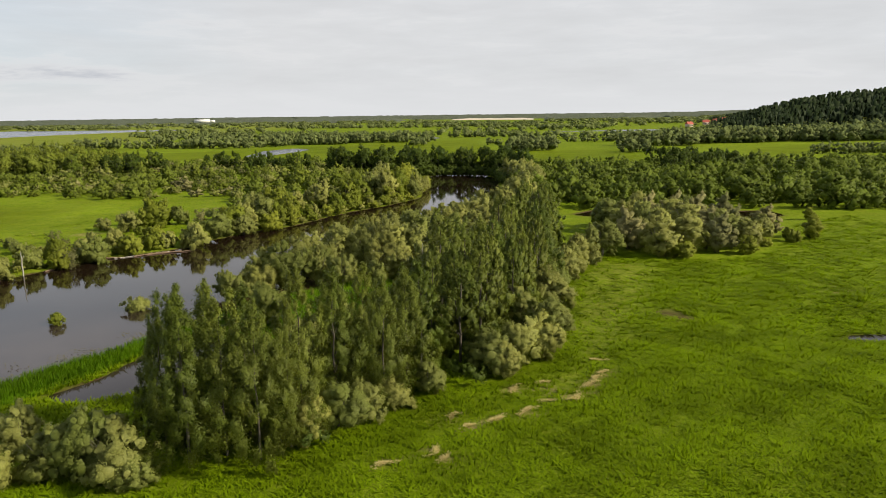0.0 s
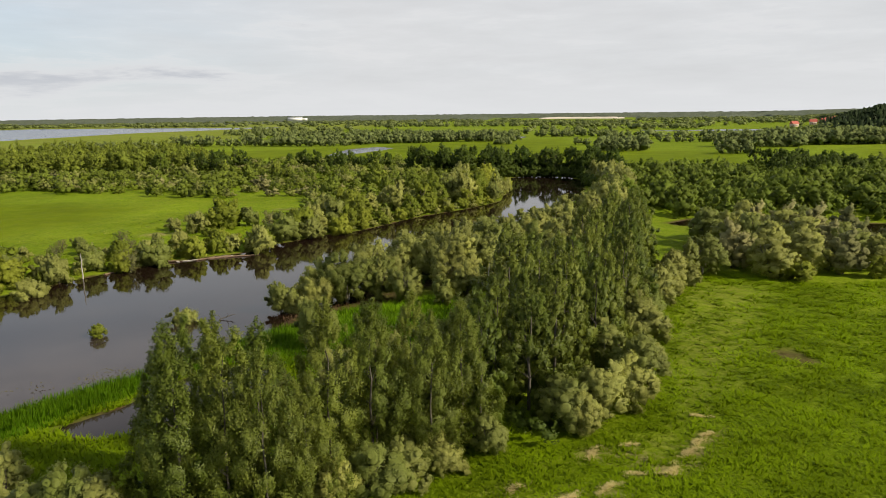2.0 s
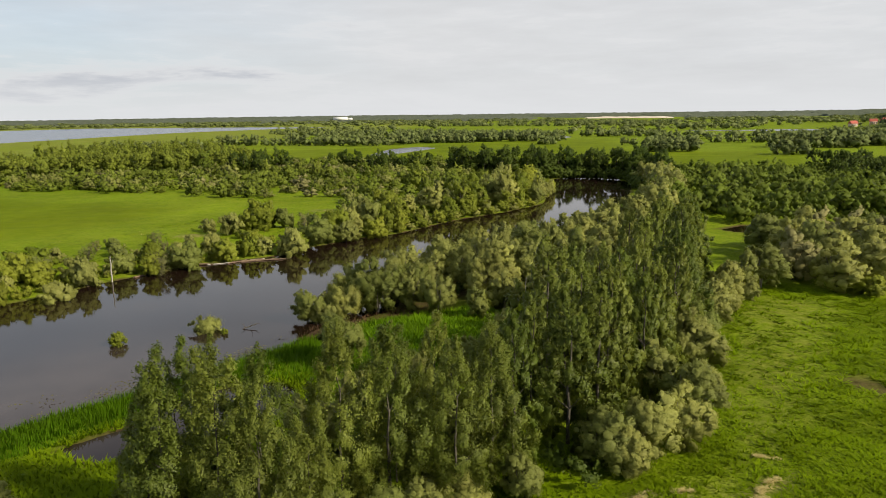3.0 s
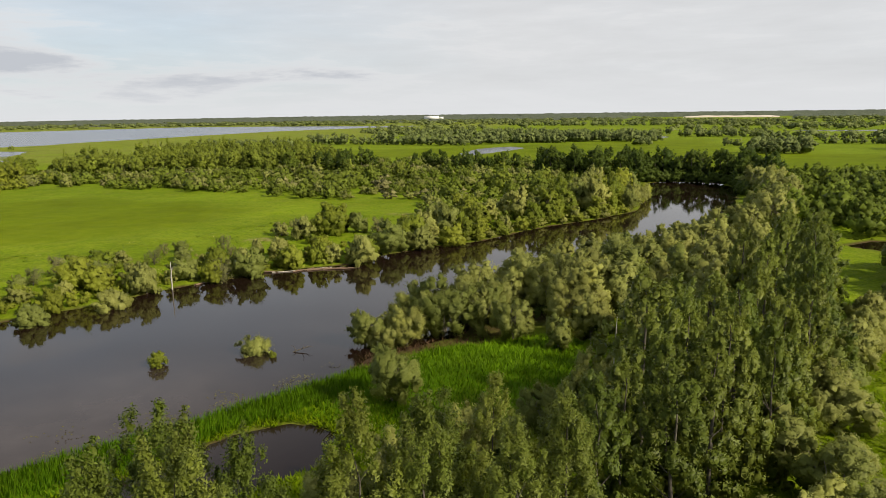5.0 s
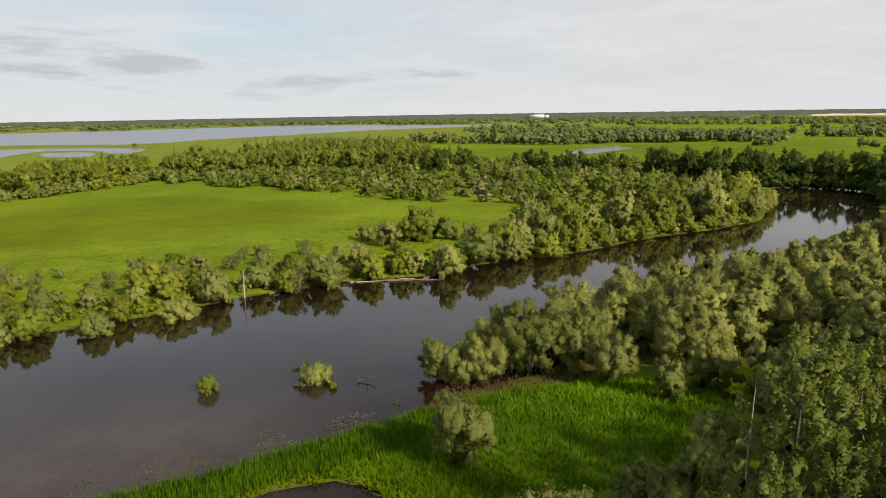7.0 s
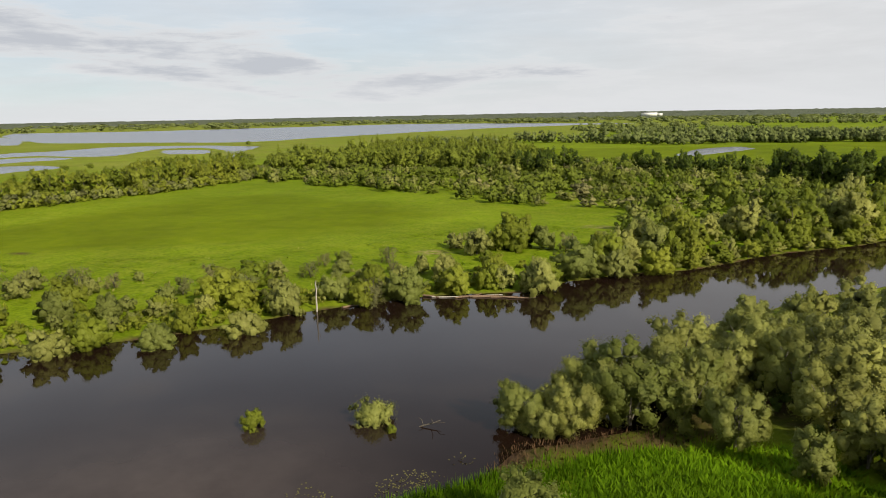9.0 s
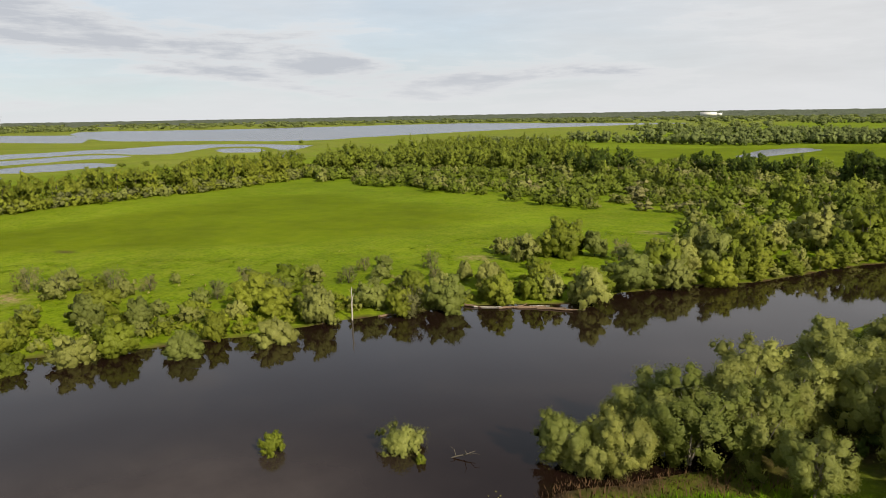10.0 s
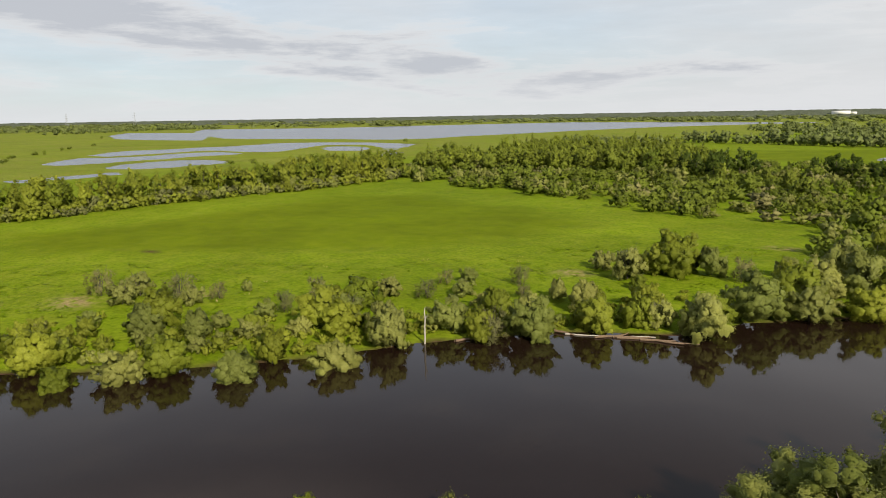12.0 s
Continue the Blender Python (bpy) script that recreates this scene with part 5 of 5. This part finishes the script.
# ---- flooded bushes, snag, dead trunk and driftwood ----
flooded = plant_template("flooded_bush", mound_shape(gen(270), 1.6, 2.6, 2000, 0.10, 4, 8, 1.0, 2, fill=0.7, fuzz=0.6), limbs(gen(271), 4, 1.3, 0.8, 0.04, 2),
                         LEAF_BUSH, BARK, "small yellow-green willow standing in the flooded river", "bush", "bushes in the water")
flooded.matrix_basis = pose(-48.2, 83.3, -0.05, 0, 0, 40)
wide = plant_template("flooded_bush", mound_shape(gen(272), 1.65, 4.4, 3600, 0.11, 6, 7, 0.8, 3, fill=0.6, fuzz=0.9), limbs(gen(273), 5, 1.6, 1.2, 0.04, 3),
                      LEAF_WILLOW, BARK, "broad pale willow bush standing in the flooded river", "bush", "bushes in the water")
wide.matrix_basis = pose(-40.8, 89.4, -0.05, 0, 0, 10)
small = plant_template("flooded_bush", willow_shape(gen(274), 0.9, 1.1, 600, 0.13, skirt=0.05, plumes=3, k=4), limbs(gen(275), 3, 0.7, 0.4, 0.03, 1),
                       LEAF_BUSH, BARK, "little willow sprig rising from the river", "bush", "bushes in the water")
small.matrix_basis = pose(-38.2, 88.7, -0.05)


def branch(points, radii, sides=6):
    return tube(np.array(points, float), np.array(radii, float), sides)


snag = new("snag", mesh_of("snag", *join([branch([(-1.2, 0.1, -0.35), (-0.4, 0, 0.1), (0.5, 0.1, 0.32), (1.1, 0.3, 0.5)], [0.07, 0.07, 0.05, 0.02]),
                                          branch([(0.3, 0.1, 0.2), (0.5, -0.3, 0.6), (0.4, -0.5, 0.95)], [0.04, 0.03, 0.01]),
                                          branch([(-0.3, 0, 0.1), (-0.5, 0.4, 0.45), (-0.8, 0.5, 0.6)], [0.04, 0.03, 0.01]),
                                          branch([(0.7, 0.1, 0.3), (1.1, -0.2, 0.55), (1.5, -0.2, 0.5)], [0.035, 0.025, 0.01])]), BARK, True))
snag.matrix_basis = pose(-36.4, 91.0, 0.0, 0, 0, 30)
tagged(snag, "grey drowned branch sticking out of the river", "driftwood")

birch = new("dead_birch", mesh_of("dead_birch", *join([branch([(0, 0, -0.4), (0.05, 0, 0.9), (-0.04, 0.05, 2.0), (0.10, 0.02, 3.0), (0.02, 0, 3.7), (0.09, 0.05, 4.3)],
                                                              [0.12, 0.11, 0.10, 0.08, 0.07, 0.03], 8),
                                                       branch([(0.08, 0.02, 2.9), (0.35, 0.1, 3.3), (0.4, 0.1, 3.6)], [0.04, 0.03, 0.012], 5)]), BARK_PALE, True))
birch.matrix_basis = pose(-68.5, 110.3, float(height(np.array([-68.5]), np.array([110.3]))[0]), 0, 0, 0)
tagged(birch, "broken white trunk of a dead birch on the bank", "dead tree")

lr = np.random.default_rng(71)
for i, (x, y, length, turn) in enumerate([(-58.2, 125.0, 4.2, 35), (-56.0, 126.6, 3.4, 60), (-54.6, 127.6, 5.6, 33), (-52.6, 128.6, 6.2, 30), (-51.0, 129.2, 4.6, 22),
                                          (-53.4, 128.9, 3.2, 48), (-50.0, 130.0, 5.2, 28), (-55.4, 127.9, 2.6, 80), (-60.2, 124.0, 2.4, 15), (-66.4, 114.2, 2.2, 70)]):
    n = 6
    px = np.linspace(-length / 2, length / 2, n)
    pts = np.stack([px, lr.normal(0, 0.10, n), lr.normal(0, 0.03, n)], 1)
    thick = lr.uniform(0.09, 0.17)
    log = new("driftwood_log", mesh_of("driftwood_log", *tube(pts, thick * np.linspace(1, 0.5, n), 7), DRIFT if i % 5 else BARK_PALE, True))
    z = max(0.0, float(height(np.array([x]), np.array([y]))[0]))
    log.matrix_basis = pose(x, y, z + thick * 0.7, 0, lr.uniform(-2, 2), turn)
    tagged(log, "weathered brown driftwood log on the river bank", "driftwood", "driftwood on the far bank")

for x, y, h in [(-2.5, 76.7, 10.2), (-3.6, 78.6, 4.6)]:
    dead = new("dead_tree", mesh_of("dead_tree", *tube(np.array([(0, 0, -0.3), (0.05, 0, h * 0.3), (-0.04, 0.06, h * 0.65), (0.08, 0.1, h)]), [0.07, 0.06, 0.045, 0.02], 7), BARK_PALE, True))
    dead.matrix_basis = pose(x, y, float(height(np.array([x]), np.array([y]))[0]), 2, 3, 20 * x)
    tagged(dead, "slim pale dead tree trunk among the willows", "dead tree", "dead trunks")

# ---- far things: houses, sand bank, warehouse, pylons ----
BRICK_RED = rough_material("red_roof", (0.36, 0.07, 0.045), (0.50, 0.13, 0.08), 1.5, 0.7, 0.1)
PLASTER = rough_material("pale_wall", (0.50, 0.40, 0.32), (0.62, 0.52, 0.43), 1.0, 0.9, 0.1)
WHITE = rough_material("white_cladding", (0.70, 0.71, 0.72), (0.82, 0.82, 0.82), 0.3, 0.6, 0.05)
SAND = rough_material("pale_sand", (0.52, 0.44, 0.34), (0.68, 0.60, 0.49), 0.05, 0.95, 0.2)
STEEL = rough_material("galvanised_steel", (0.28, 0.29, 0.30), (0.40, 0.41, 0.42), 2.0, 0.5, 0.05)
DARK_GLASS, _t, _b, _o = material("window_glass")
_b.inputs["Base Color"].default_value, _b.inputs["Roughness"].default_value = (0.03, 0.035, 0.04, 1), 0.1


def box(x0, x1, y0, y1, z0, z1):
    v = np.array([(x, y, z) for z in (z0, z1) for x, y in ((x0, y0), (x1, y0), (x1, y1), (x0, y1))])
    return v, np.array([(0, 3, 2, 1), (4, 5, 6, 7), (0, 1, 5, 4), (1, 2, 6, 5), (2, 3, 7, 6), (3, 0, 4, 7)])


def house(x, y, turn, w, d, wall_h, roof_h):
    root = new("house")
    part("wall", mesh_of("wall", *box(-w / 2, w / 2, -d / 2, d / 2, -1.5, wall_h), PLASTER), root)
    o = 0.6
    rv = np.array([(-w / 2 - o, -d / 2 - o, wall_h - 0.2), (w / 2 + o, -d / 2 - o, wall_h - 0.2), (w / 2 + o, d / 2 + o, wall_h - 0.2), (-w / 2 - o, d / 2 + o, wall_h - 0.2),
                   (-w / 2 - o, 0, wall_h + roof_h), (w / 2 + o, 0, wall_h + roof_h)])
    me = bpy.data.meshes.new("roof")
    me.from_pydata(rv.tolist(), [], [(0, 1, 5, 4), (2, 3, 4, 5), (1, 2, 5), (3, 0, 4), (0, 3, 2, 1)])
    me.materials.append(BRICK_RED)
    roof = part("roof", me, root, "bright red pitched roof")
    part("chimney", mesh_of("chimney", *box(w * 0.2, w * 0.2 + 0.9, 0.4, 1.3, wall_h + roof_h * 0.4, wall_h + roof_h + 1.0), BRICK_RED), roof)
    for k in range(4):
        cx = -w * 0.36 + k * w * 0.24
        part("window", mesh_of("window", *box(cx - 0.6, cx + 0.6, -d / 2 - 0.06, -d / 2 + 0.05, wall_h * 0.35, wall_h * 0.35 + 1.5), DARK_GLASS), root)
    root.matrix_basis = pose(x, y, float(height(np.array([x]), np.array([y]))[0]), 0, 0, turn)
    return tagged(root, "pale house with a bright red roof among trees", "house", "houses below the hill")


for r_m, a_deg, turn, w, d in [(1100, 19.4, 20, 11, 8), (1120, 20.6, -15, 10, 8), (1105, 21.3, 30, 13, 9), (1150, 21.8, 5, 10, 8)]:
    house(r_m * math.sin(radians(a_deg)), r_m * math.cos(radians(a_deg)), turn, w * 0.85, d * 0.85, 4.5, 3.4)

# long pale sand bank near the skyline
sv, sf, ns, rs_ = [], [], 41, 7
for i in range(ns):
    u = i / (ns - 1)
    for j in range(rs_):
        v_ = j / (rs_ - 1)
        top = 9.5 * math.sin(math.pi * u) ** 0.22 * smooth(np.array(v_ * 2.2)) * (1 + 0.10 * math.sin(9 * u) + 0.06 * math.sin(31 * u))
        a_deg = 0.7 + 6.9 * u
        r_m = 2850 + 160 * v_ + 40 * math.sin(5 * u)
        sv.append((r_m * math.sin(radians(a_deg)), r_m * math.cos(radians(a_deg)), float(top) - 0.2))
sf = [(i * rs_ + j, (i + 1) * rs_ + j, (i + 1) * rs_ + j + 1, i * rs_ + j + 1) for i in range(ns - 1) for j in range(rs_ - 1)]
tagged(new("sand_bank", mesh_of("sand_bank", sv, sf, SAND, True)), "long pale bank of dredged sand near the skyline", "sand bank")

shed = new("warehouse")
part("wall", mesh_of("wall", *box(-30, 30, -14, 14, -2, 11), WHITE), shed)
part("roof", mesh_of("roof", *box(-31, 31, -15, 15, 11, 12), STEEL), shed, "grey flat metal roof")
part("annex", mesh_of("annex", *box(30.5, 50, -12, 12, -2, 7), WHITE), shed)
shed.matrix_basis = pose(-960, 2830, 9, 0, 0, 18)
tagged(shed, "long white industrial building on the skyline", "building")


def pylon(x, y, turn, h):
    """A lattice mast with three pairs of arms."""
    root, body = new("pylon"), []
    for sx in (-1, 1):
        for sy in (-1, 1):
            body.append(tube(np.array([(sx * 4.5, sy * 4.5, -1), (sx * 1.2, sy * 1.2, h * 0.6), (sx * 0.3, sy * 0.3, h)]), [0.20, 0.16, 0.12], 4))
    for k in range(7):
        z0, z1 = h * k / 8, h * (k + 1) / 8
        w0, w1 = 4.5 - 3.3 * min(1, k / 4.8), 4.5 - 3.3 * min(1, (k + 1) / 4.8)
        for s in (-1, 1):
            body.append(tube(np.array([(-w0, s * w0, z0), (0, s * (w0 + w1) / 2, (z0 + z1) / 2), (w1, s * w1, z1)]), [0.07] * 3, 3))
            body.append(tube(np.array([(s * w0, w0, z0), (s * (w0 + w1) / 2, 0, (z0 + z1) / 2), (s * w1, -w1, z1)]), [0.07] * 3, 3))
    part("mast", mesh_of("mast", *join(body), STEEL), root)
    for z, reach in ((0.66, 8), (0.79, 10), (0.92, 7)):
        part("arm", mesh_of("arm", *tube(np.array([(-reach, 0, h * z), (0, 0, h * z + 1.5), (reach, 0, h * z)]), [0.10, 0.22, 0.10], 4), STEEL), root)
    root.matrix_basis = pose(x, y, float(height(np.array([x]), np.array([y]))[0]), 0, 0, turn)
    return tagged(root, "tall steel lattice pylon beyond the lake", "pylon", "pylons beyond the lake")


pylon(-2190, 590, 20, 40)
pylon(-2130, 755, 20, 42)
